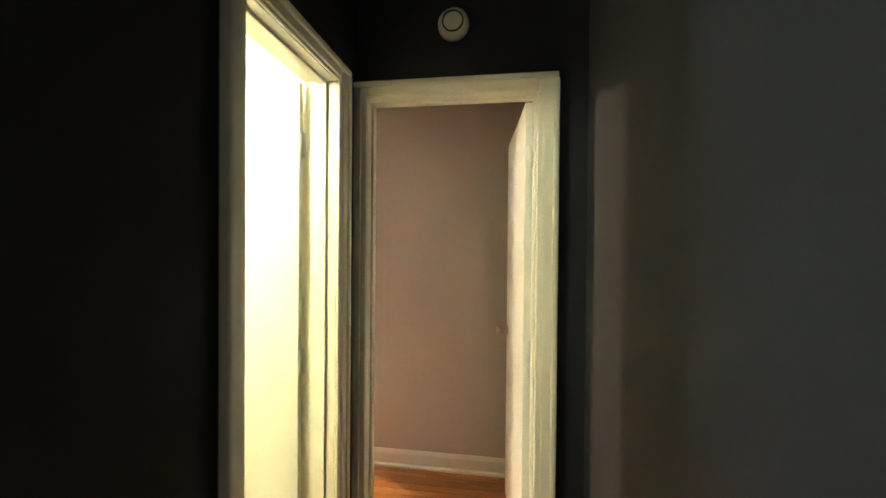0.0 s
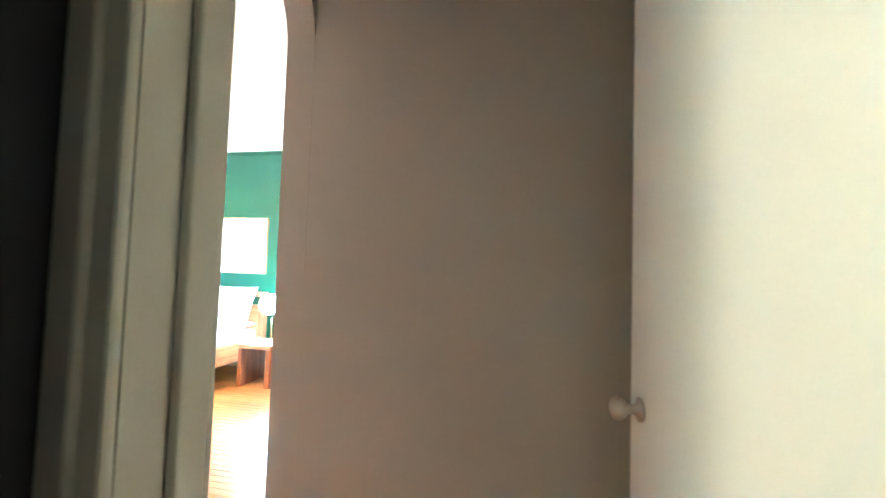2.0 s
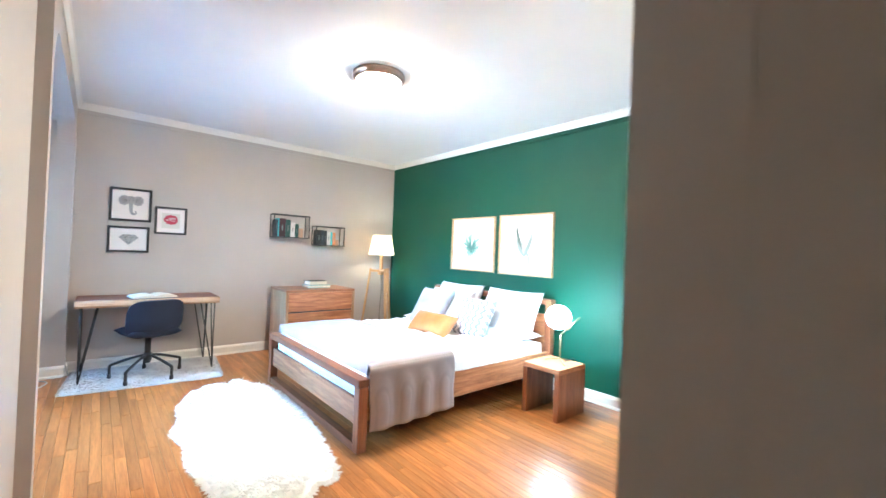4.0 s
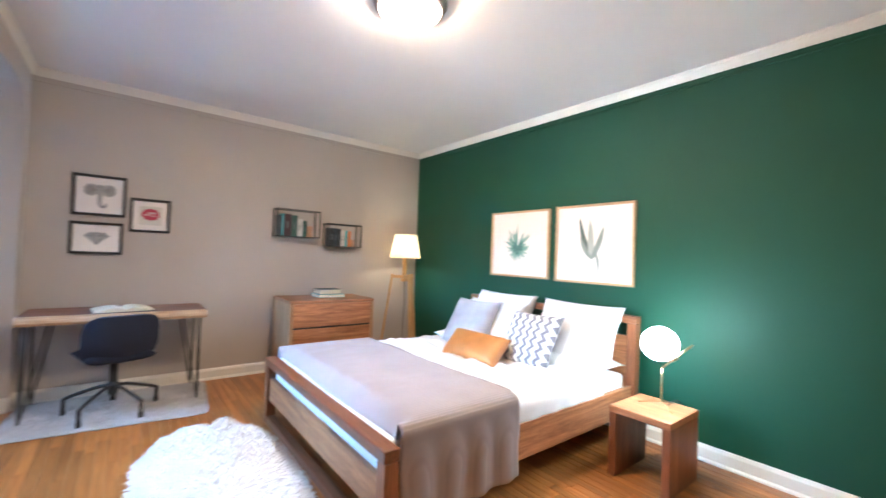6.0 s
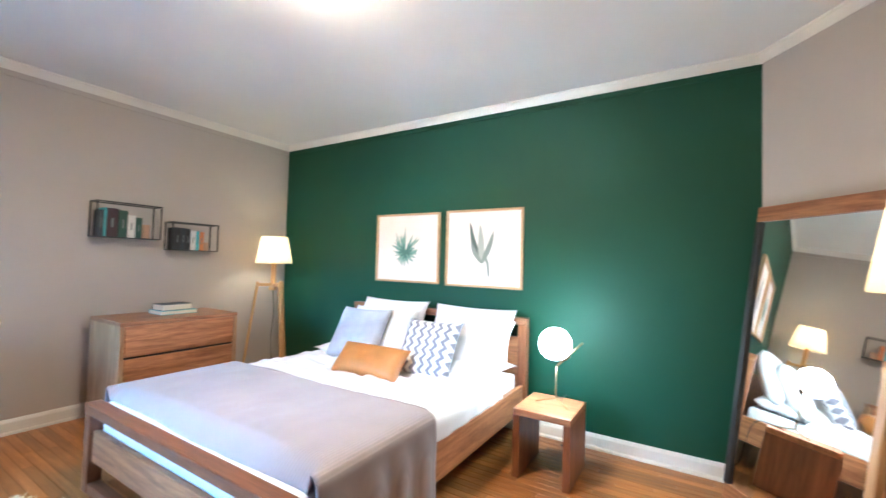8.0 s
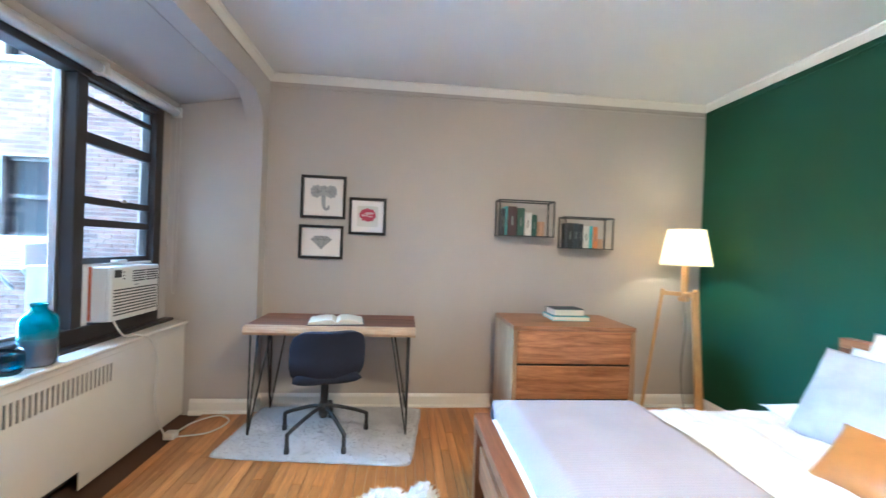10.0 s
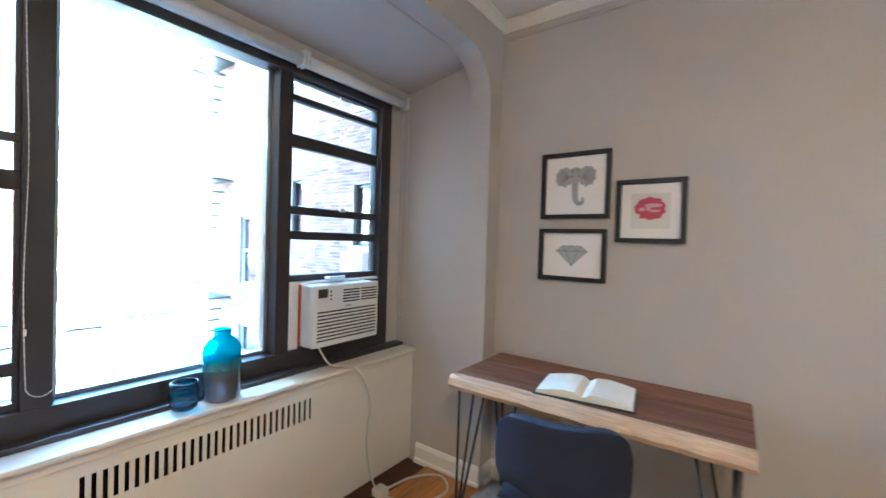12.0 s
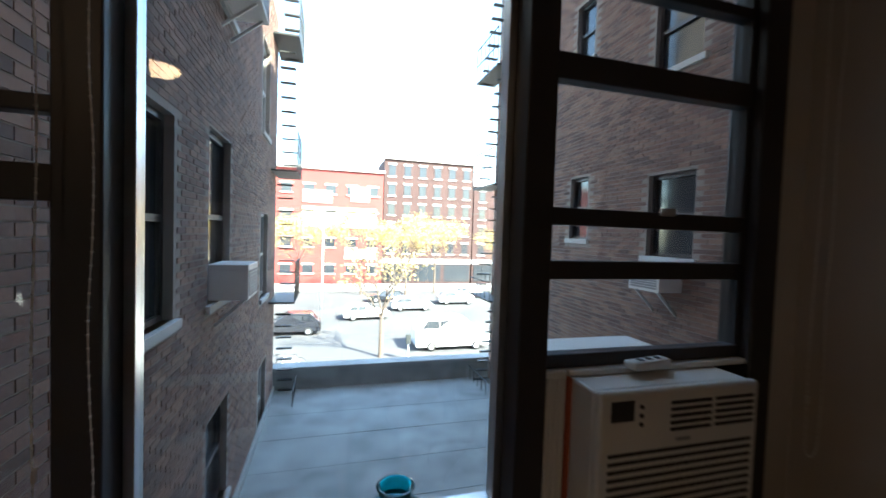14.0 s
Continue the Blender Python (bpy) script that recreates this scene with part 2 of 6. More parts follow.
def chevron_material():
    """White cloth with grey zigzag bands."""
    m, nt, b = nodes_of("grey_white_chevron_cloth")
    tc = nt.nodes.new("ShaderNodeTexCoord")
    sep = nt.nodes.new("ShaderNodeSeparateXYZ")
    nt.links.new(tc.outputs["Object"], sep.inputs[0])

    def op(kind, a, bb=None):
        n = nt.nodes.new("ShaderNodeMath")
        n.operation = kind
        for i, q in enumerate((a, bb)):
            if q is None:
                continue
            if isinstance(q, (int, float)):
                n.inputs[i].default_value = q
            else:
                nt.links.new(q, n.inputs[i])
        return n.outputs[0]
    zig = op("PINGPONG", sep.outputs["Y"], 0.035)
    pos = op("ADD", sep.outputs["X"], op("MULTIPLY", zig, 0.9))
    band = op("GREATER_THAN", op("PINGPONG", pos, 0.033), 0.0165)
    col = mixed(nt, band, (0.74, 0.74, 0.74), (0.20, 0.20, 0.235))
    nt.links.new(col, b.inputs["Base Color"])
    b.inputs["Roughness"].default_value = 0.9
    bump_into(nt, b, noise_tex(nt, coords(nt), 700, 2), 0.3)
    return m


CHEVRON = chevron_material()

# ---------- mesh helpers ----------
def thing(name, place=(0, 0, 0), rz=0, label="", category="", group="", kind=""):
    ob = new(name)
    ob.empty_display_size = 0.05
    ob.matrix_basis = pose(*place, 0, 0, rz)
    return tagged(ob, label, category, group, kind)


def part(name, bm, material, parent=None, label="", smooth=False, at=None):
    me = bpy.data.meshes.new(name)
    if smooth:
        for f in bm.faces:
            f.smooth = True
    bm.to_mesh(me)
    bm.free()
    me.materials.append(material)
    ob = new(name, me)
    ob.parent = parent
    if at is not None:
        ob.matrix_basis = at
    if label:
        ob["label"] = label
    return ob


def solid(name, bm, material, label, category, kind="", smooth=False, group=""):
    return tagged(part(name, bm, material, None, "", smooth), label, category, group, kind)


def box(x0, x1, y0, y1, z0, z1, bevel=0.0, bm=None, seg=2):
    """A box between two corners, with rounded edges."""
    bm = bm or bmesh.new()
    g = bmesh.ops.create_cube(bm, size=1)
    vs = g["verts"]
    for v in vs:
        v.co = Vector(((x0 + x1) / 2 + v.co.x * (x1 - x0), (y0 + y1) / 2 + v.co.y * (y1 - y0), (z0 + z1) / 2 + v.co.z * (z1 - z0)))
    if bevel:
        es = {e for v in vs for e in v.link_edges}
        bmesh.ops.bevel(bm, geom=list(es), offset=bevel, segments=seg, affect="EDGES", profile=0.5)
    return bm


def rod(p, q, r, r2=None, seg=12, bm=None):
    """A round bar from p to q."""
    bm = bm or bmesh.new()
    p, q = Vector(p), Vector(q)
    d = q - p
    m = Matrix.Translation((p + q) / 2) @ d.to_track_quat("Z", "Y").to_matrix().to_4x4()
    bmesh.ops.create_cone(bm, cap_ends=True, segments=seg, radius1=r, radius2=r if r2 is None else r2, depth=d.length, matrix=m)
    return bm


def beam(p, q, w, h, bm=None, bevel=0.003, up=(0, 0, 1)):
    """A square bar from p to q, w across and h along the up side."""
    bm = bm or bmesh.new()
    p, q = Vector(p), Vector(q)
    d = (q - p)
    zax = d.normalized()
    xax = Vector(up).cross(zax)
    if xax.length < 1e-4:
        xax = Vector((1, 0, 0))
    xax.normalize()
    yax = zax.cross(xax)
    m = Matrix((xax, yax, zax)).transposed().to_4x4()
    m.translation = (p + q) / 2
    g = bmesh.ops.create_cube(bm, size=1, matrix=m @ Matrix.Diagonal((w, h, d.length, 1)))
    if bevel:
        es = {e for v in g["verts"] for e in v.link_edges}
        bmesh.ops.bevel(bm, geom=list(es), offset=bevel, segments=2, affect="EDGES", profile=0.5)
    return bm


def lathe(profile, seg=32, bm=None, centre=(0, 0)):
    """Turns a profile of (radius, height) round the upright axis."""
    bm = bm or bmesh.new()
    rings = []
    for r, z in profile:
        if r < 1e-5:
            rings.append([bm.verts.new((centre[0], centre[1], z))])
        else:
            rings.append([bm.verts.new((centre[0] + r * math.cos(2 * math.pi * i / seg), centre[1] + r * math.sin(2 * math.pi * i / seg), z)) for i in range(seg)])
    for a, b in zip(rings, rings[1:]):
        for i in range(seg):
            j = (i + 1) % seg
            q = [a[i % len(a)], a[j % len(a)], b[j % len(b)], b[i % len(b)]]
            q = [v for k, v in enumerate(q) if v not in q[:k]]
            if len(q) > 2:
                bm.faces.new(q)
    return bm


def tube(points, r, seg=8, bm=None, closed=False):
    """A round cable or bent rod along points."""
    bm = bm or bmesh.new()
    pts = [Vector(p) for p in points]
    rings = []
    n = len(pts)
    for i, p in enumerate(pts):
        a = pts[i - 1] if (i > 0 or closed) else p
        b = pts[(i + 1) % n] if (i < n - 1 or closed) else p
        d = (b - a).normalized()
        side = d.cross(Vector((0.31, 0.17, 0.93)))
        side.normalize()
        oth = d.cross(side)
        rings.append([bm.verts.new(p + r * (math.cos(2 * math.pi * k / seg) * side + math.sin(2 * math.pi * k / seg) * oth)) for k in range(seg)])
    pairs = list(zip(rings, rings[1:])) + ([(rings[-1], rings[0])] if closed else [])
    for a, b in pairs:
        for k in range(seg):
            bm.faces.new((a[k], a[(k + 1) % seg], b[(k + 1) % seg], b[k]))
    if not closed:
        bm.faces.new(rings[0][::-1])
        bm.faces.new(rings[-1])
    return bm


def curve_points(ctrl, n=24):
    """A smooth line through control points."""
    c = [Vector(p) for p in ctrl]
    c = [2 * c[0] - c[1]] + c + [2 * c[-1] - c[-2]]
    out = []
    for i in range(1, len(c) - 2):
        for k in range(n):
            t = k / n
            p0, p1, p2, p3 = c[i - 1:i + 3]
            out.append(0.5 * ((2 * p1) + (p2 - p0) * t + (2 * p0 - 5 * p1 + 4 * p2 - p3) * t * t + (3 * p1 - p0 - 3 * p2 + p3) * t ** 3))
    out.append(c[-2])
    return out


def prism(outline, y0, y1, bm=None):
    """Pushes an outline of (x, z) from y0 to y1."""
    bm = bm or bmesh.new()
    a = [bm.verts.new((x, y0, z)) for x, z in outline]
    b = [bm.verts.new((x, y1, z)) for x, z in outline]
    n = len(a)
    bm.faces.new(a)
    bm.faces.new(b[::-1])
    for i in range(n):
        j = (i + 1) % n
        bm.faces.new((a[j], a[i], b[i], b[j]))
    bmesh.ops.recalc_face_normals(bm, faces=bm.faces[:])
    return bm


def turned(bm, m):
    bmesh.ops.transform(bm, matrix=m, verts=bm.verts[:])
    return bm


def pillow(w, h, t, seed=0, n=22, pinch=0.07, wrinkle=0.008):
    """A stuffed pillow lying in the x-y plane, with pulled-in sides and soft creases."""
    bm = bmesh.new()
    off = Vector((seed * 7.3, seed * 3.1, 0))
    grids = []
    for s in (1, -1):
        g = {}
        for i in range(n + 1):
            for j in range(n + 1):
                u, v = 2 * i / n - 1, 2 * j / n - 1
                if s == -1 and (abs(u) == 1 or abs(v) == 1):
                    g[i, j] = grids[0][i, j]
                    continue
                x = u * w / 2 * (1 - pinch * (1 - v * v))
                y = v * h / 2 * (1 - pinch * (1 - u * u))
                k = max(0.0, (1 - u ** 4) * (1 - v ** 4)) ** 0.5
                z = s * (t / 2 * k + wrinkle * k * noise.noise(Vector((x * 9, y * 9, s * 2)) + off))
                z += 0.35 * wrinkle * noise.noise(Vector((x * 30, y * 14, s)) + off) * k
                g[i, j] = bm.verts.new((x, y, z))
        grids.append(g)
        for i in range(n):
            for j in range(n):
                q = (g[i, j], g[i + 1, j], g[i + 1, j + 1], g[i, j + 1])
                bm.faces.new(q if s == 1 else q[::-1])
    return bm

# ---------- structure ----------
WX, NY, CZ = -5.82, 4.15, 2.705       # west wall face, green wall face, ceiling
EX = -0.739                          # east wall face
AX0, AX1 = -0.565, -0.46             # arch wall faces
VY = 0.993                           # vestibule end wall face
SY = 0.37                            # south wall face beside the window bay
BX = -5.69                           # bay's west cheek
BE = -3.12                           # bay's east cheek
PY = -0.345                          # window plane
HX0, HX1 = -0.10, 0.81               # hall faces
DY0, DY1 = 0.02, 0.11                # bedroom door wall faces
DX0, DX1, DZ = -0.05, 0.625, 2.035   # bedroom door opening


def wall(name, bm, mat, label):
    return solid(name, bm, mat, label, "wall", "structure")


wall("wall_north", box(WX - 0.2, 1.2, NY, NY + 0.15, -0.1, CZ + 0.1), GREEN_WALL, "deep green painted feature wall behind the bed")
wall("wall_west", box(WX - 0.2, WX, -0.6, NY, -0.1, CZ + 0.1), GREY_WALL, "greige painted wall with shelves and framed prints")
# chamfered corner and east wall
bm = bmesh.new()
out = [(-1.24, NY), (EX, 3.482), (EX, 1.8), (AX0, 1.8), (AX0, VY), (1.1, VY), (1.1, NY)]
lo = [bm.verts.new((x, y, -0.1)) for x, y in out]
hi = [bm.verts.new((x, y, CZ + 0.1)) for x, y in out]
bm.faces.new(lo)
bm.faces.new(hi[::-1])
for i in range(len(out)):
    j = (i + 1) % len(out)
    bm.faces.new((lo[j], lo[i], hi[i], hi[j]))
bmesh.ops.recalc_face_normals(bm, faces=bm.faces[:])
wall("wall_east", bm, GREY_WALL, "greige painted wall with a canted corner behind the mirror")


def arch_outline(y0, y1, spring, top, r, outer0, outer1, ztop):
    """Outline (y, z) of a wall with a round-cornered opening from the floor up."""
    pts = [(outer0, -0.1), (outer0, ztop), (outer1, ztop), (outer1, -0.1)]
    if outer1 > y1:
        pts.append((y1, -0.1))
    n = 12
    for k in range(n + 1):
        a = math.pi / 2 * k / n
        pts.append((y1 - r + r * math.cos(a), top - r + r * math.sin(a)))
    for k in range(n + 1):
        a = math.pi / 2 + math.pi / 2 * k / n
        pts.append((y0 + r + r * math.cos(a), top - r + r * math.sin(a)))
    pts.append((y0, -0.1))
    return pts


# arch between vestibule and bedroom: outline in (y, z), pushed along x
ol = arch_outline(0.26, VY - 0.001, 2.0, 2.34, 0.32, DY1 + 0.001, VY, CZ + 0.1)
bm = prism([(y, z) for y, z in ol], -AX1, -AX0)
for v in bm.verts:
    v.co = Vector((-v.co.y, v.co.x, v.co.z))
bmesh.ops.recalc_face_normals(bm, faces=bm.faces[:])
wall("wall_arch", bm, GREY_WALL, "greige plaster wall with a round-cornered archway")

# south wall, bay header with round corners, bay cheeks
wall("wall_south", box(BE, AX0, 0.12, SY - 0.06, -0.1, CZ + 0.1), GREY_WALL, "greige painted wall between bay and archway")
r, top = 0.26, 2.46
ol = [(WX, -0.1), (WX, CZ + 0.1), (BE + 0.001, CZ + 0.1), (BE + 0.001, -0.1), (BE - 0.1, -0.1)]
for k in range(13):
    a = math.pi / 2 * k / 12
    ol.append((BE - 0.1 - r + r * math.cos(a), top - r + r * math.sin(a)))
for k in range(13):
    a = math.pi / 2 + math.pi / 2 * k / 12
    ol.append((BX + r + r * math.cos(a), top - r + r * math.sin(a)))
ol.append((BX, -0.1))
wall("wall_bay_arch", prism(ol, SY - 0.13, SY), GREY_WALL, "greige plaster header with rounded corners over the window bay")
wall("wall_bay_west", box(WX, BX, PY - 0.12, SY - 0.13, -0.1, CZ), GREY_WALL, "greige painted cheek of the window bay")
wall("wall_bay_east", box(BE - 0.1, BE + 0.1, PY - 0.12, SY - 0.13, -0.1, CZ), GREY_WALL, "greige painted cheek of the window bay")
# bay soffit slopes from the arch to the window head
bm = bmesh.new()
prof = [(SY - 0.13, 2.455), (SY - 0.2, 2.44), (-0.02, 2.40), (PY + 0.10, 2.36), (PY + 0.06, 2.30), (PY - 0.10, 2.28), (PY - 0.10, CZ), (SY - 0.13, CZ)]
a = [bm.verts.new((BX, y, z)) for y, z in prof]
b = [bm.verts.new((BE - 0.1, y, z)) for y, z in prof]
bm.faces.new(a)
bm.faces.new(b[::-1])
for i in range(len(prof)):
    j = (i + 1) % len(prof)
    bm.faces.new((a[j], a[i], b[i], b[j]))
bmesh.ops.recalc_face_normals(bm, faces=bm.faces[:])
wall("wall_bay_soffit", bm, GREY_WALL, "greige plaster soffit of the window bay")
wall("wall_bay_apron", box(BX, BE - 0.1, PY - 0.12, PY - 0.02, -0.1, 0.70), GREY_WALL, "plaster wall below the window")

# hall and bathroom
bm = box(HX1, 1.1, -4.5, VY, -0.1, CZ + 0.1)
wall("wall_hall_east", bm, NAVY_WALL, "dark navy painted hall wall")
bm = bmesh.new()
box(HX0 - 0.02, DX0 - 0.02, DY0, DY1, -0.1, CZ + 0.1, bm=bm)
box(DX1 + 0.02, HX1, DY0, DY1, -0.1, CZ + 0.1, bm=bm)
box(DX0 - 0.02, DX1 + 0.02, DY0, DY1, DZ + 0.02, CZ + 0.1, bm=bm)
wall("wall_door", bm, NAVY_WALL, "dark navy painted wall with the bedroom doorway")
bm = bmesh.new()
box(AX0, HX0 - 0.02, DY0, DY1, -0.1, CZ + 0.1, bm=bm)
wall("wall_vestibule_south", bm, GREY_WALL, "greige painted wall beside the bedroom doorway")
BY0, BY1 = -0.70, -0.17               # bathroom door opening
bm = bmesh.new()
box(HX0 - 0.12, HX0, -1.9, BY0 - 0.02, -0.1, CZ + 0.1, bm=bm)
box(HX0 - 0.12, HX0, BY1 + 0.02, DY0, -0.1, CZ + 0.1, bm=bm)
box(HX0 - 0.12, HX0, BY0 - 0.02, BY1 + 0.02, DZ + 0.02, CZ + 0.1, bm=bm)
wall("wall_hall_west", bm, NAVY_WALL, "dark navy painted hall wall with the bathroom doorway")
bm = bmesh.new()
box(-2.1, -1.9, -1.9, 0.0, -0.1, CZ + 0.1, bm=bm)
box(-1.9, HX0 - 0.12, -0.02, 0.01, -0.1, CZ + 0.1, bm=bm)
box(-1.9, HX0 - 0.125, -1.9, -1.75, -0.1, CZ + 0.1, bm=bm)
box(HX0 - 0.135, HX0 - 0.122, -1.75, BY0 - 0.04, -0.1, CZ, bm=bm)
wall("wall_bathroom", bm, BATH_WALL, "cream painted bathroom wall")
bm = bmesh.new()
box(-2.1, 1.1, -4.7, -4.5, -0.1, CZ + 0.1, bm=bm)
box(-2.3, -2.1, -4.7, -1.9, -0.1, CZ + 0.1, bm=bm)
wall("wall_living_room", bm, GREY_WALL, "plain greige living room wall")

# ceilings
solid("ceiling", box(WX - 0.2, 1.1, 0.0, NY + 0.15, CZ, CZ + 0.15), WHITE_CEIL, "white painted bedroom ceiling", "ceiling", "structure")
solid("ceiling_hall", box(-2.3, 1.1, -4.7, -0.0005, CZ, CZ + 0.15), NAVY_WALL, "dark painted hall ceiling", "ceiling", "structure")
solid("ceiling_bathroom", box(-1.9, HX0 - 0.12, -1.75, -0.02, 2.42, 2.5), BATH_WALL, "cream painted bathroom ceiling", "ceiling", "structure")
bm = box(WX - 0.2, 1.1, 0.0, NY + 0.15, -0.2, -0.018)
box(WX - 0.2, BE + 0.1, PY - 0.12, 0.0, -0.2, -0.018, bm=bm)
box(-2.3, 1.1, -4.7, 0.0, -0.2, -0.018, bm=bm)
solid("floor", bm, OAK_GAP, "dark base under the oak strip floor", "floor", "structure")


# crown moulding, picture rail shadow and baseboards run along wall lines
def run(name, p, q, profile, mat, label, side):
    """A moulding along a wall line from p to q; the profile is (out of the wall, height)."""
    p, q = Vector((*p, 0)), Vector((*q, 0))
    d = (q - p).normalized()
    nrm = Vector((-d.y, d.x, 0)) * side
    bm = bmesh.new()
    a = [bm.verts.new(p + nrm * o + Vector((0, 0, z))) for o, z in profile]
    b = [bm.verts.new(q + nrm * o + Vector((0, 0, z))) for o, z in profile]
    bm.faces.new(a)
    bm.faces.new(b[::-1])
    for i in range(len(a)):
        j = (i + 1) % len(a)
        bm.faces.new((a[j], a[i], b[i], b[j]))
    bmesh.ops.recalc_face_normals(bm, faces=bm.faces[:])
    return solid(name, bm, mat, label, "moulding", "structure")


CROWN = [(0.002, CZ - 0.068), (0.008, CZ - 0.068), (0.012, CZ - 0.056), (0.026, CZ - 0.018), (0.034, CZ - 0.012), (0.034, CZ - 0.001), (0.002, CZ - 0.001)]
BASE = [(0.002, -0.01), (0.016, -0.01), (0.016, 0.085), (0.010, 0.100), (0.006, 0.108), (0.002, 0.110)]
SHOE = [(0.016, -0.01), (0.030, -0.01), (0.027, 0.012), (0.016, 0.022)]
lines = [((WX, NY), (-1.24, NY), -1), ((WX, SY), (WX, NY), -1), ((-1.24, NY), (EX, 3.482), -1), ((EX, 3.482), (EX, 1.8), -1), ((WX, SY), (BE, SY), 1)]
for p, q, s in lines:
    run("crown_moulding", p, q, CROWN, WHITE_TRIM, "white crown moulding under the ceiling", s)
for p, q, s in [((WX, NY), (-1.24, NY), -1), ((WX, SY), (WX, NY), -1), ((-1.24, NY), (EX, 3.482), -1), ((EX, 3.482), (EX, 1.8), -1),
                ((WX, SY), (BX - 0.016, SY), 1), ((BX, SY), (BX, -0.10), 1), ((AX0, VY), (HX1, VY), -1)]:
    run("baseboard", p, q, BASE, WHITE_TRIM, "white painted baseboard", s)
    run("shoe_moulding", p, q, SHOE, WHITE_TRIM, "white quarter-round along the floor", s)
GREEN_RAIL = [(0.002, CZ - 0.115), (0.008, CZ - 0.113), (0.010, CZ - 0.105), (0.006, CZ - 0.098), (0.002, CZ - 0.097)]
run("picture_rail", (WX, NY), (-1.24, NY), GREEN_RAIL, GREEN_WALL, "thin green painted rail under the crown", -1)
run("picture_rail", (WX, SY), (WX, NY), GREEN_RAIL, GREY_WALL, "thin greige painted rail under the crown", -1)


# ---------- doors ----------
def casing(name, axis, c, o0, o1, ztop, out, mat, label):
    """Door casing of stepped boards round an opening; axis: the direction along the wall; out: +1 or -1 off the wall."""
    t = thing(name, (0, 0, 0), 0, label, "door casing", kind="structure")
    for nm, (u0, u1, z0, z1) in (("jamb_board", (o0 - 0.075, o0, -0.015, ztop + 0.058)), ("jamb_board", (o1, o1 + 0.075, -0.015, ztop + 0.058)), ("head_board", (o0, o1, ztop, ztop + 0.058))):
        bm = bmesh.new()
        steps = [(0.0, 0.012), (0.022, 0.020)]
        for inset, th in steps:
            if nm == "head_board":
                v0, v1, w0, w1 = u0, u1, z0 + 0.0, z1 - 0.0
                w0 = z0 + inset * 0.5
            else:
                v0, v1, w0, w1 = u0, u1, z0, z1
                if u0 < o0:
                    v0, v1 = u0 , u1 - inset
                else:
                    v0, v1 = u0 + inset, u1
            d0, d1 = sorted((c, c + out * th))
            if axis == "x":
                box(v0, v1, d0, d1, w0, w1, 0.004, bm)
            else:
                box(d0, d1, v0, v1, w0, w1, 0.004, bm)
        # outer back band
        if nm == "head_board":
            e = (u0 - 0.075, u1 + 0.075, z1 - 0.018, z1 + 0.004)
        elif u0 < o0:
            e = (u0 - 0.004, u0 + 0.018, z0, z1 - 0.018)
        else:
            e = (u1 - 0.018, u1 + 0.004, z0, z1 - 0.018)
        d0, d1 = sorted((c, c + out * 0.030))
        if axis == "x":
            box(e[0], e[1], d0, d1, e[2], e[3], 0.006, bm)
        else:
            box(d0, d1, e[0], e[1], e[2], e[3], 0.006, bm)
        part(nm, bm, mat, t)
    return t


def jamb(name, axis, a0, a1, o0, o1, ztop, stop, mat, label):
    """Lining of a door opening through the wall, with a stop bead."""
    t = thing(name, (0, 0, 0), 0, label, "door frame", kind="structure")
    for nm, u0, u1, z0, z1 in (("side_lining", o0 - 0.02, o0, -0.015, ztop), ("side_lining", o1, o1 + 0.02, -0.015, ztop), ("head_lining", o0 - 0.02, o1 + 0.02, ztop, ztop + 0.02)):
        bm = box(*((u0, u1, a0, a1) if axis == "x" else (a0, a1, u0, u1)), z0, z1)
        s0, s1 = stop, stop + 0.035
        if nm == "head_lining":
            e = (o0, o1, ztop - 0.012, ztop)
        elif u0 < o0:
            e = (u1, u1 + 0.012, z0, z1 - 0.012)
        else:
            e = (u0 - 0.012, u0, z0, z1 - 0.012)
        box(*((e[0], e[1], s0, s1) if axis == "x" else (s0, s1, e[0], e[1])), e[2], e[3], 0.003, bm)
        part(nm, bm, mat, t)
    return t


casing("casing_bedroom_hall", "x", DY0, DX0, DX1, DZ, -1, WHITE_TRIM, "cream white moulded casing of the bedroom doorway")
casing("casing_bedroom_inside", "x", DY1, DX0, DX1, DZ, 1, WHITE_TRIM, "white moulded casing inside the bedroom doorway")
jamb("frame_bedroom_door", "x", DY0, DY1, DX0, DX1, DZ, DY0 + 0.045, WHITE_TRIM, "white painted door lining with stop bead")
casing("casing_bathroom", "y", HX0, BY0, BY1, DZ, 1, WHITE_TRIM, "cream white moulded casing of the bathroom doorway")
jamb("frame_bathroom_door", "y", HX0 - 0.12, HX0, BY0, BY1, DZ, HX0 - 0.07, WHITE_TRIM, "white painted bathroom door lining")


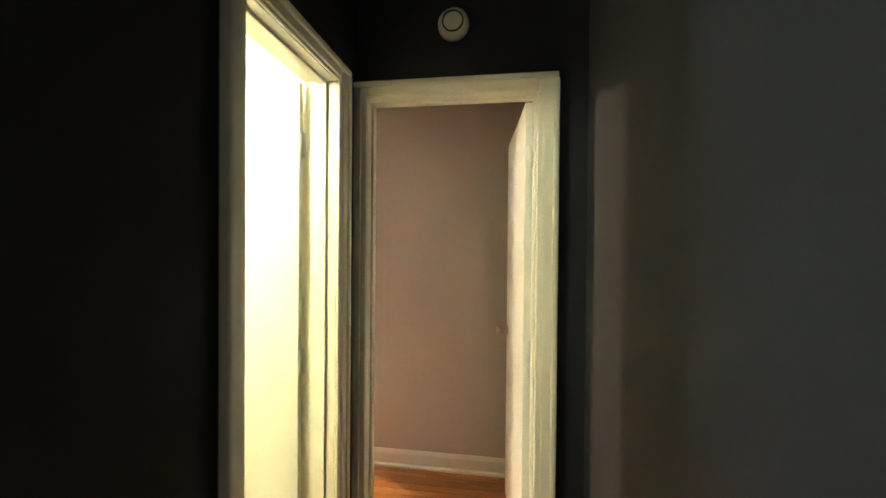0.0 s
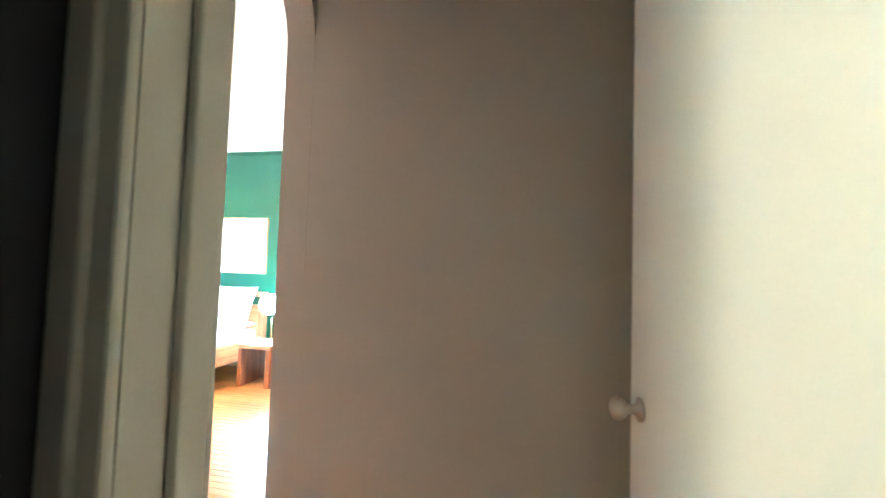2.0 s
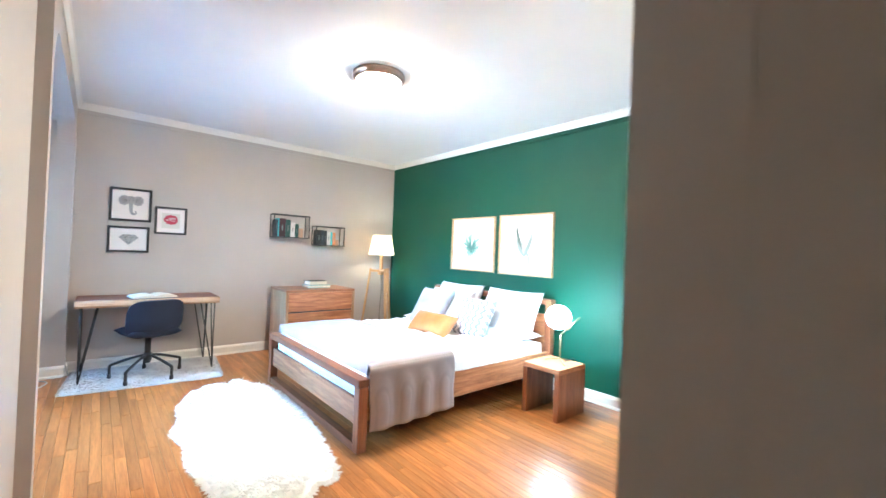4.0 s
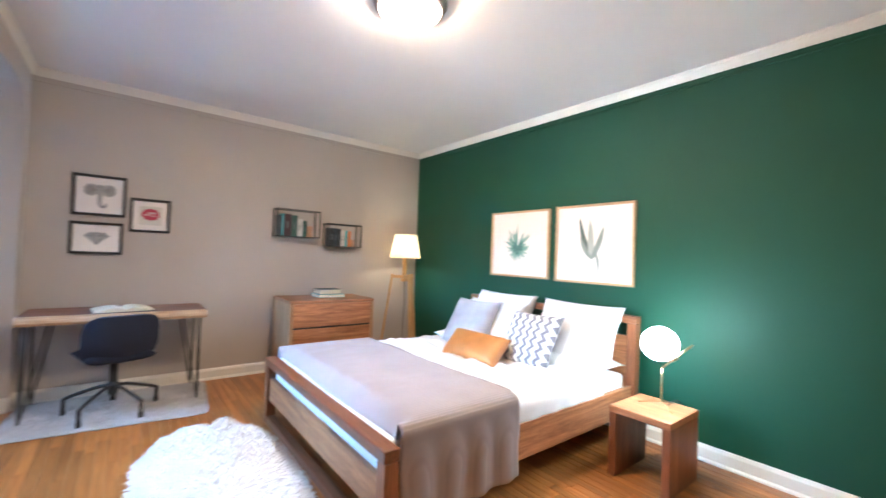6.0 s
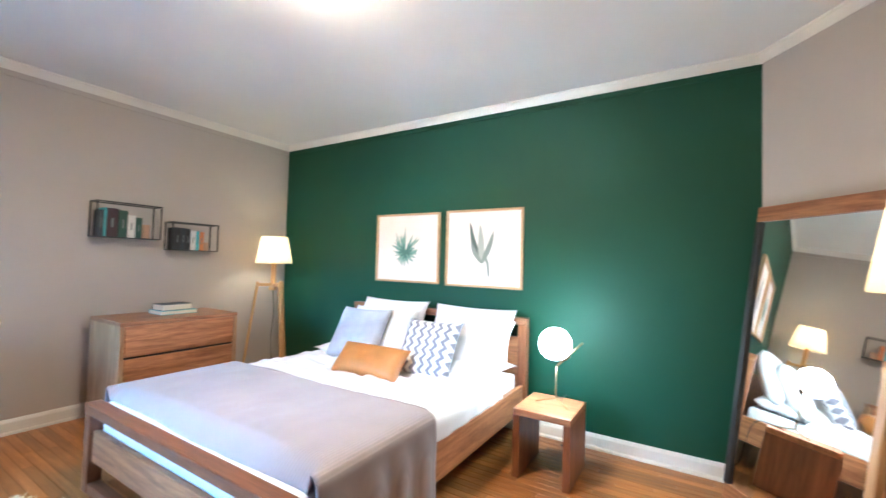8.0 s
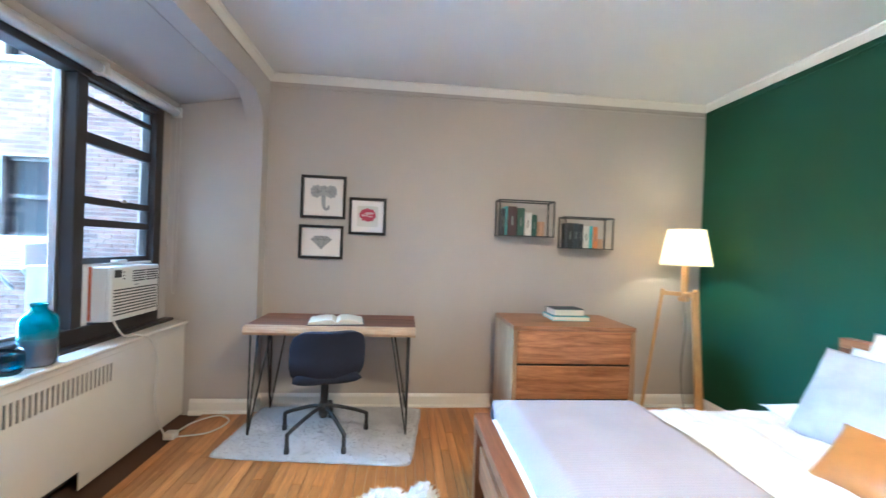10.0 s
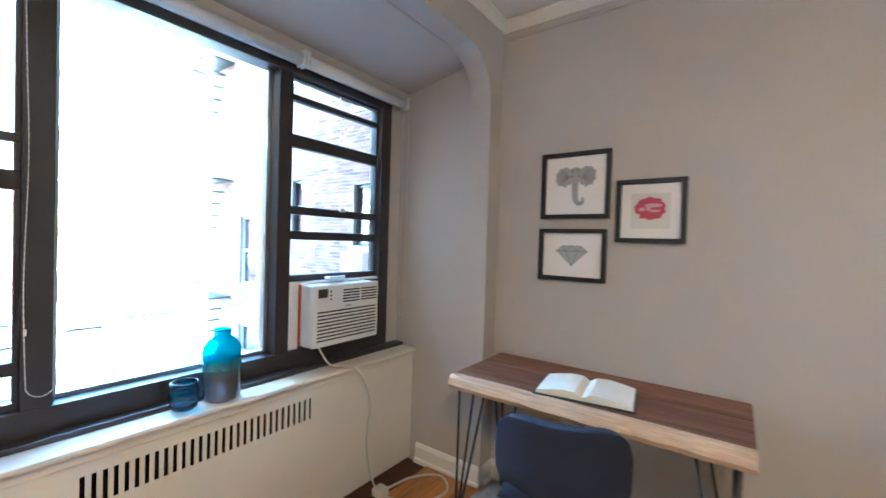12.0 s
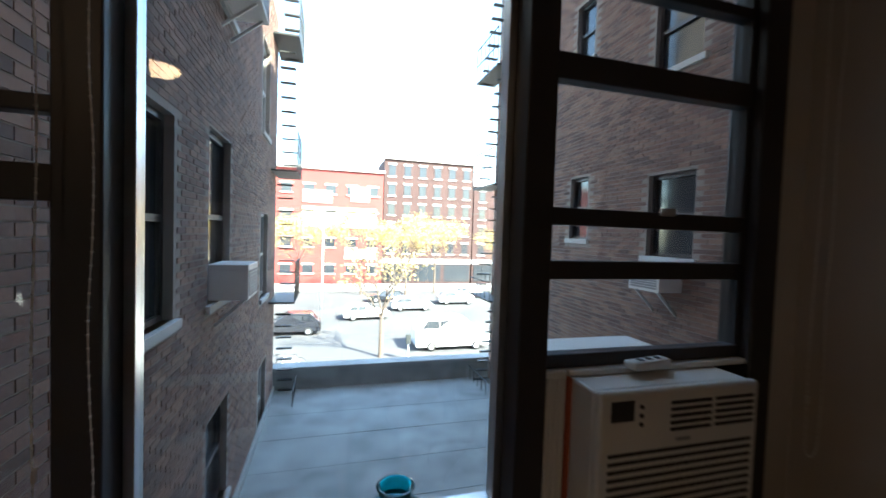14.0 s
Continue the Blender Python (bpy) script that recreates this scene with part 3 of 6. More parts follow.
def door_leaf(name, w, h, th, label):
    """A flush door hinged at its local origin, reaching along +y, with knobs and hinges."""
    t = thing(name, (0, 0, 0), 0, label, "door", kind="structure")
    bm = box(-th, 0, 0.002, w, 0.008, h, 0.003)
    part("leaf", bm, DOOR_PAINT, t)
    for z in (0.25, h / 2, h - 0.22):
        bm = rod((0.006, 0.0, z - 0.045), (0.006, 0.0, z + 0.045), 0.007, seg=10)
        box(-th + 0.004, 0.0, -0.001, 0.002, z - 0.045, z + 0.045, bm=bm)
        part("hinge", bm, DOOR_PAINT, t, "painted steel hinge", True)
    for s in (-1, 1):
        x = -th if s < 0 else 0.0
        prof = [(0.0, 0.0), (0.027, 0.0), (0.027, 0.006), (0.012, 0.010), (0.010, 0.028), (0.020, 0.036), (0.027, 0.048), (0.024, 0.060), (0.012, 0.066), (0.0, 0.067)]
        bm = turned(lathe(prof, 24), pose(x, w - 0.065, 0.965, 0, 90 * s, 0))
        part("door_knob", bm, NICKEL, t, "worn nickel door knob", True)
    part("latch_plate", box(-th * 0.75, -th * 0.25, w - 0.0005, w + 0.0015, 0.93, 1.0), NICKEL, t, "nickel latch plate")
    return t


leaf = door_leaf("door_1", 0.715, 2.025, 0.038, "white painted flush bedroom door standing open")
leaf.matrix_basis = pose(DX1 - 0.004, DY1 + 0.006, 0, 0, 0, 5.0)
leaf = door_leaf("door_2", 0.52, 2.025, 0.036, "cream painted bathroom door standing open inside")
leaf.matrix_basis = pose(HX0 - 0.125, BY1 - 0.004, 0, 0, 0, 98)

# ---------- bed ----------
BX0, BX1, FY, HY = -4.52, -2.70, 1.90, 4.08   # outer width, foot and head
bed = thing("bed", ((BX0 + BX1) / 2, (FY + HY) / 2, 0), 0, "teak wood bed frame with open slatted headboard and footboard", "bed")
hw, hl = (BX1 - BX0) / 2, (HY - FY) / 2
for sx in (-1, 1):
    x0, x1 = (-hw, -hw + 0.07) if sx < 0 else (hw - 0.07, hw)
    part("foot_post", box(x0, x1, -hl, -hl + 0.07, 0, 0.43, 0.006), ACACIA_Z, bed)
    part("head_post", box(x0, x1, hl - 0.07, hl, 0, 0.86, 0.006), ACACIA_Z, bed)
    part("side_rail", box(x0 + 0.018, x1 - 0.018, -hl + 0.07, hl - 0.07, 0.20, 0.40, 0.004), ACACIA_Y, bed)
part("foot_top_rail", box(-hw, hw, -hl - 0.005, -hl + 0.075, 0.43, 0.485, 0.006), ACACIA_DARK, bed, "dark stained top rail")
part("foot_panel", box(-hw + 0.07, hw - 0.07, -hl + 0.02, -hl + 0.05, 0.17, 0.338, 0.003), ACACIA, bed)
part("foot_runner", box(-hw + 0.07, hw - 0.07, -hl + 0.005, -hl + 0.065, 0.0, 0.055, 0.004), ACACIA_DARK, bed, "dark stained floor runner")
part("head_top_rail", box(-hw, hw, hl - 0.072, hl + 0.002, 0.86, 0.915, 0.006), ACACIA, bed)
part("head_panel", box(-hw + 0.07, hw - 0.07, hl - 0.05, hl - 0.02, 0.30, 0.76, 0.003), ACACIA, bed)
part("slat_base", box(-hw + 0.06, hw - 0.06, -hl + 0.08, hl - 0.08, 0.27, 0.30), ACACIA, bed)
mattress = thing("mattress", ((BX0 + BX1) / 2, (FY + HY) / 2, 0.30), 0, "white mattress in the bed frame", "mattress")
part("mattress_body", box(-hw + 0.07, hw - 0.07, -hl + 0.058, hl - 0.09, 0.0, 0.185, 0.028, seg=4), WHITE_CLOTH, mattress, smooth=True)


def draped(name, x0, x1, y0, y1, ztop, drops, mat, label, seed, thick=0.012, fold=0.012, nx=70, ny=60, crest=None, cat="bedding"):
    """Cloth laid over the mattress: flat in the middle, falling at the sides by drops = (left, right), with folds in the fall."""
    bm = bmesh.new()
    off = Vector((seed * 5.1, seed * 2.7, seed))
    lx, rx = drops
    total = lx + (x1 - x0) + rx
    grid = {}
    rad = 0.05
    for i in range(nx + 1):
        s = -lx + total * i / nx
        for j in range(ny + 1):
            y = y0 + (y1 - y0) * j / ny
            wob = noise.noise(Vector((s * 1.3, y * 1.3, 0.3)) + off)
            cre = noise.noise(Vector((s * 7 + 2 * wob, y * 3.0, 1.7)) + off)
            z, x = ztop, x0 + min(max(s, 0), x1 - x0)
            if s < 0 or s > x1 - x0:
                over = -s if s < 0 else s - (x1 - x0)
                sg = -1 if s < 0 else 1
                a = min(over / rad, math.pi / 2)
                x += sg * rad * math.sin(a)
                z -= rad * (1 - math.cos(a)) + max(0, over - rad * math.pi / 2)
                hang = min(1, over / 0.25)
                x += sg * (0.010 + 0.022 * hang * (0.5 + 0.5 * math.sin(y * 31 + 3 * wob))) * hang
                z += 0.02 * wob * hang
                yy = y + 0.015 * cre * hang
            else:
                z += fold * (0.8 * wob + 0.7 * abs(cre))
                yy = y + (0.03 * noise.noise(Vector((s * 2.2, 0.0, j * 0.0)) + off) if j in (0, ny) else 0)
                if crest:
                    z += crest(x, y)
            grid[i, j] = bm.verts.new((x, yy, z))
    for i in range(nx):
        for j in range(ny):
            bm.faces.new((grid[i, j], grid[i + 1, j], grid[i + 1, j + 1], grid[i, j + 1]))
    ob = solid(name, bm, mat, label, cat, smooth=True)
    md = ob.modifiers.new("thick", "SOLIDIFY")
    md.thickness, md.offset = thick, -1
    return ob


draped("duvet", BX0 + 0.085, BX1 - 0.085, FY + 0.26, HY - 0.45, 0.522, (0.14, 0.16), WHITE_CLOTH, "rumpled white cotton duvet over the mattress", 2, 0.03, 0.026, 90, 110, lambda x, y: min(1.0, max(0.0, (y - 2.74) * 6)) * (0.045 * abs(noise.noise(Vector((x * 3.1 + y, y * 6.5, 3.3)))) + 0.018 * noise.noise(Vector((x * 12, y * 9 + x * 3, 7.1)))))
draped("throw_blanket", BX0 + 0.060, BX1 - 0.060, FY + 0.085, 2.74, 0.568, (0.30, 0.47), THROW, "mauve-grey ribbed throw across the foot of the bed", 5, 0.012, 0.012, 90, 50, lambda x, y: -0.095 * max(0.0, (FY + 0.20 - y) / 0.115) ** 2, cat="blanket")
part_sheet = solid("bed_sheet_roll", pillow(1.72, 0.5, 0.16, 4, 26), WHITE_CLOTH, "folded white duvet edge under the pillows", "bedding", smooth=True)
part_sheet.matrix_basis = pose(-3.61, 3.72, 0.55)


def bed_pillow(w, h, t, at, mat, label, seed, **kw):
    ob = solid("pillow", pillow(w, h, t, seed, **kw), mat, label, "pillow", smooth=True, group="pillows on the bed")
    ob.matrix_basis = at
    return ob


bed_pillow(0.74, 0.45, 0.19, pose(-3.96, 3.90, 0.775, 66, 0, 0), WHITE_CLOTH, "plump white pillow against the headboard", 1)
bed_pillow(0.74, 0.45, 0.19, pose(-3.14, 3.90, 0.77, 66, 0, 0), WHITE_CLOTH, "plump white pillow against the headboard", 2)
bed_pillow(0.70, 0.46, 0.18, pose(-3.96, 3.74, 0.715, 56, 0, 3), WHITE_CLOTH, "white pillow leaning on another pillow", 3)
bed_pillow(0.70, 0.46, 0.18, pose(-3.08, 3.74, 0.715, 56, 0, -2), WHITE_CLOTH, "white pillow leaning on another pillow", 4)
bed_pillow(0.49, 0.48, 0.15, pose(-4.01, 3.55, 0.715, 56, 0, 8), GREY_VELVET, "grey textured square cushion on the bed", 5)
bed_pillow(0.45, 0.45, 0.15, pose(-3.25, 3.47, 0.70, 58, 0, 4), CHEVRON, "grey and white chevron cushion on the bed", 6)
bed_pillow(0.60, 0.26, 0.15, pose(-3.57, 3.20, 0.61, 48, 0, 2), LEATHER, "tan leather lumbar cushion on the bed", 7, wrinkle=0.012)

# ---------- nightstand and globe lamp ----------
ns = thing("nightstand", (-2.39, 3.63, 0), 0, "small teak side table of three boards beside the bed", "nightstand")
part("tabletop", box(-0.18, 0.18, -0.20, 0.20, 0.385, 0.425, 0.004), ACACIA, ns)
for x in (-0.18, 0.135):
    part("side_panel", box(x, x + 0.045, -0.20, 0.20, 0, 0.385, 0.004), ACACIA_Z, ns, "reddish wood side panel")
gl = thing("table_lamp", (-2.37, 3.68, 0.425), 0, "globe table lamp, brass stem on three legs, lit", "lamp")
for a in (80, 200, 320):
    d = Vector((math.cos(radians(a)), math.sin(radians(a)), 0)) * 0.13
    part("foot", tube([(0, 0, 0.035), tuple(d * 0.15 + Vector((0, 0, 0.03))), tuple(d + Vector((0, 0, 0.005)))], 0.005), BRASS, gl, smooth=True)
part("stem", rod((0, 0, 0.03), (0, 0, 0.24), 0.0055), BRASS, gl, smooth=True)
part("arm", rod((0, 0, 0.24), (0.16, 0.03, 0.41), 0.0055), BRASS, gl, smooth=True)
part("socket", rod((0.05, 0.01, 0.30), (0.075, 0.015, 0.325), 0.018), BRASS, gl, smooth=True)
GLOBE = glow("lit_opal_glass_globe", (1.0, 0.97, 0.90), 0.60)
bm = bmesh.new()
bmesh.ops.create_uvsphere(bm, u_segments=36, v_segments=20, radius=0.105, matrix=pose(0.0, -0.04, 0.395))
part("globe", bm, GLOBE, gl, "lit white opal glass globe", True)
part("cable", tube(curve_points([(0.02, 0.05, 0.004), (0.02, 0.20, 0.004), (0.06, 0.24, -0.1), (0.02, 0.26, -0.35), (-0.05, 0.35, -0.41), (0.10, 0.42, -0.415)], 8), 0.003), CABLE_BLACK, gl)


# ---------- tripod floor lamps ----------
def tripod_lamp(place, rz, label):
    t = thing("floor_lamp", place, rz, label, "floor lamp", "tripod floor lamps")
    top = 1.06
    for k, a in enumerate((90, 210, 330)):
        d = Vector((math.cos(radians(a)), math.sin(radians(a)), 0))
        part("leg", beam(d * 0.150 + Vector((0, 0, top + 0.015)), d * 0.285, 0.038, 0.024, bevel=0.002, up=d), PINE, t)
        part("bracket", beam(d * 0.012 + Vector((0, 0, top - 0.018)), d * 0.168 + Vector((0, 0, top - 0.018)), 0.040, 0.032, bevel=0.002), PINE, t)
    part("post", box(-0.019, 0.019, -0.019, 0.019, 1.0, 1.30, 0.002), PINE, t)
    part("block", box(-0.03, 0.03, -0.03, 0.03, 0.985, 1.02, 0.002), PINE, t)
    prof = [(0.186, 1.275), (0.186, 1.283), (0.1365, 1.552), (0.136, 1.56), (0.1345, 1.56), (0.135, 1.552), (0.1845, 1.283), (0.1845, 1.275), (0.186, 1.275)]
    part("shade", lathe(prof, 48), SHADE, t, "cream cloth cone shade, lit", True)
    part("shade_ring", lathe([(0.024, 1.315), (0.024, 1.32), (0.020, 1.32), (0.020, 1.315), (0.024, 1.315)], 20), BLACK_METAL, t, smooth=True)
    for a in (0, 120, 240):
        d = Vector((math.cos(radians(a)), math.sin(radians(a)), 0))
        part("shade_spoke", rod(d * 0.022 + Vector((0, 0, 1.318)), d * 0.182 + Vector((0, 0, 1.279)), 0.002, seg=6), BLACK_METAL, t)
    part("socket", rod((0, 0, 1.30), (0, 0, 1.355), 0.018), BLACK_METAL, t, smooth=True)
    part("cable", tube(curve_points([(0, 0, 0.985), (0.012, 0.01, 0.75), (-0.015, 0.02, 0.4), (0.01, 0.05, 0.1), (0.05, 0.12, 0.004), (0.15, 0.25, 0.004)], 8), 0.0032), CABLE_BLACK, t, "black cable hanging between the legs")
    return t


tripod_lamp((-5.47, 3.75, 0), 20, "ash tripod floor lamp with lit cream shade beside the dresser")
tripod_lamp((-0.97, 2.71, 0), -15, "ash tripod floor lamp with lit cream shade beside the mirror")

# ---------- leaning mirror ----------
mw, mh, mt = 0.84, 1.72, 0.035
mir = thing("leaning_mirror", (0, 0, 0), 0, "tall mirror with teak ends and dark sides, leaning on the wall", "mirror")
part("glass", box(-mw / 2 + 0.03, mw / 2 - 0.03, -0.004, 0.0, 0.085, mh - 0.085), MIRROR, mir, "mirror glass")
part("back_board", box(-mw / 2 + 0.005, mw / 2 - 0.005, 0.001, 0.02, 0.005, mh - 0.005), BLACK_FRAME, mir)
for z in (0, mh - 0.09):
    part("end_rail", box(-mw / 2, mw / 2, -mt / 2, mt / 2 + 0.01, z, z + 0.09, 0.004), ACACIA, mir)
for x in (-mw / 2, mw / 2 - 0.032):
    part("side_rail", box(x, x + 0.032, -mt / 2 - 0.004, mt / 2 + 0.01, 0.09, mh - 0.09, 0.003), BLACK_FRAME, mir, "black side rail")
dirx = Vector((0.60, -0.80, 0)).normalized()     # along the canted wall
nrm = Vector((dirx.y, -dirx.x, 0))                         # into the room
lean = math.asin(0.24 / mh)
base = Vector((-1.24, NY, 0)) + dirx * (mw / 2 + 0.07) + nrm * (0.24 + 0.05)
mir.matrix_basis = Matrix.Translation(base) @ pose(0, 0, 0, 0, 0, math.degrees(math.atan2(dirx.y, dirx.x)) + 2.5) @ pose(0, 0, 0.01, -math.degrees(lean), 0, 0)

# ---------- dresser ----------
dr = thing("dresser", (-5.38, 2.70, 0), 0, "three-drawer teak dresser against the wall", "dresser")
dx0, dx1, dw, dh = -0.28, 0.27, 0.44, 0.83
part("top_board", box(dx0, dx1, -dw, dw, dh - 0.03, dh, 0.003), ACACIA_Y, dr)
for s in (-1, 1):
    y0 = -dw if s < 0 else dw - 0.03
    part("side_panel", box(dx0, dx1, y0, y0 + 0.03, 0.05, dh - 0.03, 0.003), PALE_TEAK_Z, dr, "pale streaked wood side panel")
part("back_panel", box(dx0, dx0 + 0.015, -dw + 0.03, dw - 0.03, 0.05, dh - 0.03), ACACIA_Y, dr)
part("bottom_board", box(dx0, dx1 - 0.01, -dw + 0.03, dw - 0.03, 0.05, 0.08), ACACIA_Y, dr)
part("plinth", box(dx0 + 0.03, dx1 - 0.03, -dw + 0.02, dw - 0.02, 0.0, 0.05), ACACIA_DARK, dr)
for k in range(3):
    z0 = 0.088 + k * 0.242
    part("drawer_front", box(dx1 - 0.022, dx1 - 0.003, -dw + 0.034, dw - 0.034, z0, z0 + 0.226, 0.004), ACACIA_Y, dr)


# dark filler behind the fronts, shade of the drawer gaps put in as colour
part("inner_shade", box(dx0 + 0.02, dx1 - 0.024, -dw + 0.031, dw - 0.031, 0.081, dh - 0.031), AC_DARK, dr, "dark filler painting the shade in the drawer gaps")


def book(name, place, size, mat, rz, label, group="", ry=0, rx=0):
    """A closed book: two boards, spine and page block; size is (width, depth, thickness), lying flat."""
    w, d, h = size
    t = thing(name, place, 0, label, "book", group)
    t.matrix_basis = pose(*place, rx, ry, rz)
    bm = box(0, w, 0, d, 0, 0.003, 0.0008)
    box(0, w, 0, d, h - 0.003, h, 0.0008, bm)
    box(-0.002, 0.003, 0, d, 0, h, 0.001, bm)
    part("cover", bm, mat, t)
    part("spine_title", box(-0.0032, -0.0015, d * 0.34, d * 0.66, h * 0.40, h * 0.58), SPINE_BAR, t, "plain bar of spine writing")
    part("page_block", box(0.004, w - 0.005, 0.004, d - 0.004, 0.003, h - 0.003), PAPER_EDGE, t, "cream page block")
    return t


def cover(name, c):
    return paint(name, c, 0.45, 0.1, 20, 200, 0.1)


TEAL_COVER, DARK_COVER = cover("turquoise_book_cover", (0.10, 0.42, 0.46)), cover("black_blue_book_cover", (0.02, 0.028, 0.04))
WHITE_COVER, RED_COVER = cover("white_book_cover", (0.62, 0.60, 0.58)), cover("dark_red_book_cover", (0.035, 0.007, 0.012))
GREEN_COVER, TAN_COVER = cover("green_book_cover", (0.022, 0.070, 0.052)), cover("tan_candle_holder", (0.45, 0.27, 0.17))
SPINE_BAR = cover("dull_spine_lettering", (0.16, 0.18, 0.17))
BLACK_COVER, ORANGE_COVER = cover("black_book_cover", (0.015, 0.016, 0.02)), cover("orange_book_cover", (0.60, 0.20, 0.06))
book("book", (-5.56, 2.62, dh), (0.22, 0.29, 0.032), TEAL_COVER, 0, "turquoise book lying on the dresser", "books on the dresser")
book("book", (-5.53, 2.63, dh + 0.032), (0.17, 0.24, 0.050), DARK_COVER, 4, "thick dark book on a turquoise book", "books on the dresser")


# ---------- wire wall shelves ----------
def wire_shelf(y0, y1, z0, z1, items, label):
    dep = 0.15
    t = thing("wall_shelf", (WX, (y0 + y1) / 2, z0), 0, label, "shelf", "wire wall shelves")
    w, h, r = (y1 - y0) / 2, z1 - z0, 0.0052
    pts = [(0.006, -w), (dep, -w), (dep, w), (0.006, w)]
    for (xa, ya), (xb, yb) in zip(pts, pts[1:] + pts[:1]):
        part("rail", beam((xa, ya, h), (xb, yb, h), 2 * r, 2 * r, bevel=0), BLACK_METAL, t)
    for x, y in pts:
        part("post", beam((x, y, 0), (x, y, h), 2 * r, 2 * r, bevel=0, up=(1, 0, 0)), BLACK_METAL, t)
    part("tray", box(0.004, dep + 0.004, -w - 0.004, w + 0.004, -0.004, 0.004, 0.001), BLACK_METAL, t)
    y = y0 + 0.02
    for kind, th, hh, mat, lab in items:
        if kind == "book":
            book("book", (WX + 0.135, y + th, z0 + 0.005), (0.12, hh, th), mat, 0, lab, "books on the shelves").matrix_basis = \
                Matrix.Translation((WX + 0.138, y, z0 + 0.0045)) @ Matrix(((-1, 0, 0, 0), (0, 0, 1, 0), (0, 1, 0, 0), (0, 0, 0, 1)))
        else:
            solid("candle_holder", lathe([(0, z0 + 0.0045), (th / 2, z0 + 0.0045), (th / 2, z0 + hh), (th / 2 - 0.006, z0 + hh), (th / 2 - 0.008, z0 + 0.02), (0, z0 + 0.02)], 24, centre=(WX + 0.08, y + th / 2)), mat, lab, "candle holder", smooth=False)
        y += th + 0.003
    return t


wire_shelf(2.265, 2.725, 1.465, 1.755, [("book", 0.030, 0.215, DARK_COVER, "dark blue book standing on the wire shelf"), ("book", 0.014, 0.235, TEAL_COVER, "slim turquoise book standing on the wire shelf"),
           ("book", 0.078, 0.235, RED_COVER, "thick dark red book standing on the wire shelf"), ("book", 0.062, 0.225, GREEN_COVER, "green patterned book on the wire shelf"),
           ("book", 0.055, 0.190, WHITE_COVER, "white book standing on the wire shelf"), ("book", 0.045, 0.175, GREEN_COVER, "small green book on the wire shelf"),
           ("cup", 0.080, 0.125, TAN_COVER, "tan wooden candle holder on the shelf")], "black wire wall shelf holding books")
wire_shelf(2.825, 3.24, 1.38, 1.638, [("book", 0.055, 0.205, BLACK_COVER, "thick black book standing on the wire shelf"), ("book", 0.040, 0.205, DARK_COVER, "dark book standing on the wire shelf"),
           ("book", 0.038, 0.200, BLACK_COVER, "black book standing on the wire shelf"), ("book", 0.050, 0.185, WHITE_COVER, "white book standing on the wire shelf"),
           ("book", 0.028, 0.185, TEAL_COVER, "turquoise book standing on the wire shelf"), ("book", 0.040, 0.180, ORANGE_COVER, "orange book standing on the wire shelf"),
           ("cup", 0.070, 0.085, TAN_COVER, "small tan candle holder on the shelf")], "smaller black wire wall shelf holding books")


# ---------- framed prints ----------
def framed(name, place, w, h, bar, depth, rz, frame_mat, label, art, group):
    """A frame hung on a wall; local x to the right, z up, y into the wall. art(t) adds the drawing."""
    t = thing(name, place, rz, label, "picture", group)
    part("frame_bar", box(-w / 2, w / 2, -depth, 0, h / 2 - bar, h / 2, 0.002), frame_mat, t)
    part("frame_bar", box(-w / 2, w / 2, -depth, 0, -h / 2, -h / 2 + bar, 0.002), frame_mat, t)
    part("frame_bar", box(-w / 2, -w / 2 + bar, -depth, 0, -h / 2 + bar, h / 2 - bar, 0.002), frame_mat, t)
    part("frame_bar", box(w / 2 - bar, w / 2, -depth, 0, -h / 2 + bar, h / 2 - bar, 0.002), frame_mat, t)
    part("print", box(-w / 2 + bar, w / 2 - bar, -0.006, -0.001, -h / 2 + bar, h / 2 - bar), PAPER, t, "white paper print")
    art(t)
    return t


def blade(bm, base, tip, width, y, bend=0.0, n=8):
    """A flat leaf shape from base to tip in the x-z plane."""
    b, e = Vector((base[0], 0, base[1])), Vector((tip[0], 0, tip[1]))
    d = e - b
    side = Vector((-d.z, 0, d.x)).normalized()
    L, R = [], []
    for k in range(n + 1):
        u = k / n
        c = b + d * u + side * bend * math.sin(math.pi * u)
        ww = width / 2 * math.sin(math.pi * (0.12 + 0.88 * u)) ** 0.8 if u < 1 else 0.0004
        L.append(bm.verts.new((c.x + side.x * ww, y, c.z + side.z * ww)))
        R.append(bm.verts.new((c.x - side.x * ww, y, c.z - side.z * ww)))
    for k in range(n):
        bm.faces.new((L[k], L[k + 1], R[k + 1], R[k]))
    return bm


INK_GREEN = [paint("leaf_print_ink_dark", (0.08, 0.19, 0.165), 0.8), paint("leaf_print_ink_mid", (0.17, 0.32, 0.28), 0.8), paint("leaf_print_ink_pale", (0.30, 0.42, 0.37), 0.8)]
INK_GREY = [paint("tulip_print_ink_dark", (0.10, 0.13, 0.12), 0.8), paint("tulip_print_ink_mid", (0.22, 0.26, 0.24), 0.8), paint("tulip_print_ink_pale", (0.36, 0.38, 0.36), 0.8)]
INK_PINK = paint("pale_pink_print_ink", (0.55, 0.36, 0.36), 0.8)
INK_BLACK, INK_SOFT, INK_RED = paint("grey_drawing_ink", (0.19, 0.19, 0.20), 0.8), paint("pale_grey_drawing_ink", (0.38, 0.38, 0.39), 0.8), paint("crimson_print_ink", (0.42, 0.05, 0.09), 0.8)


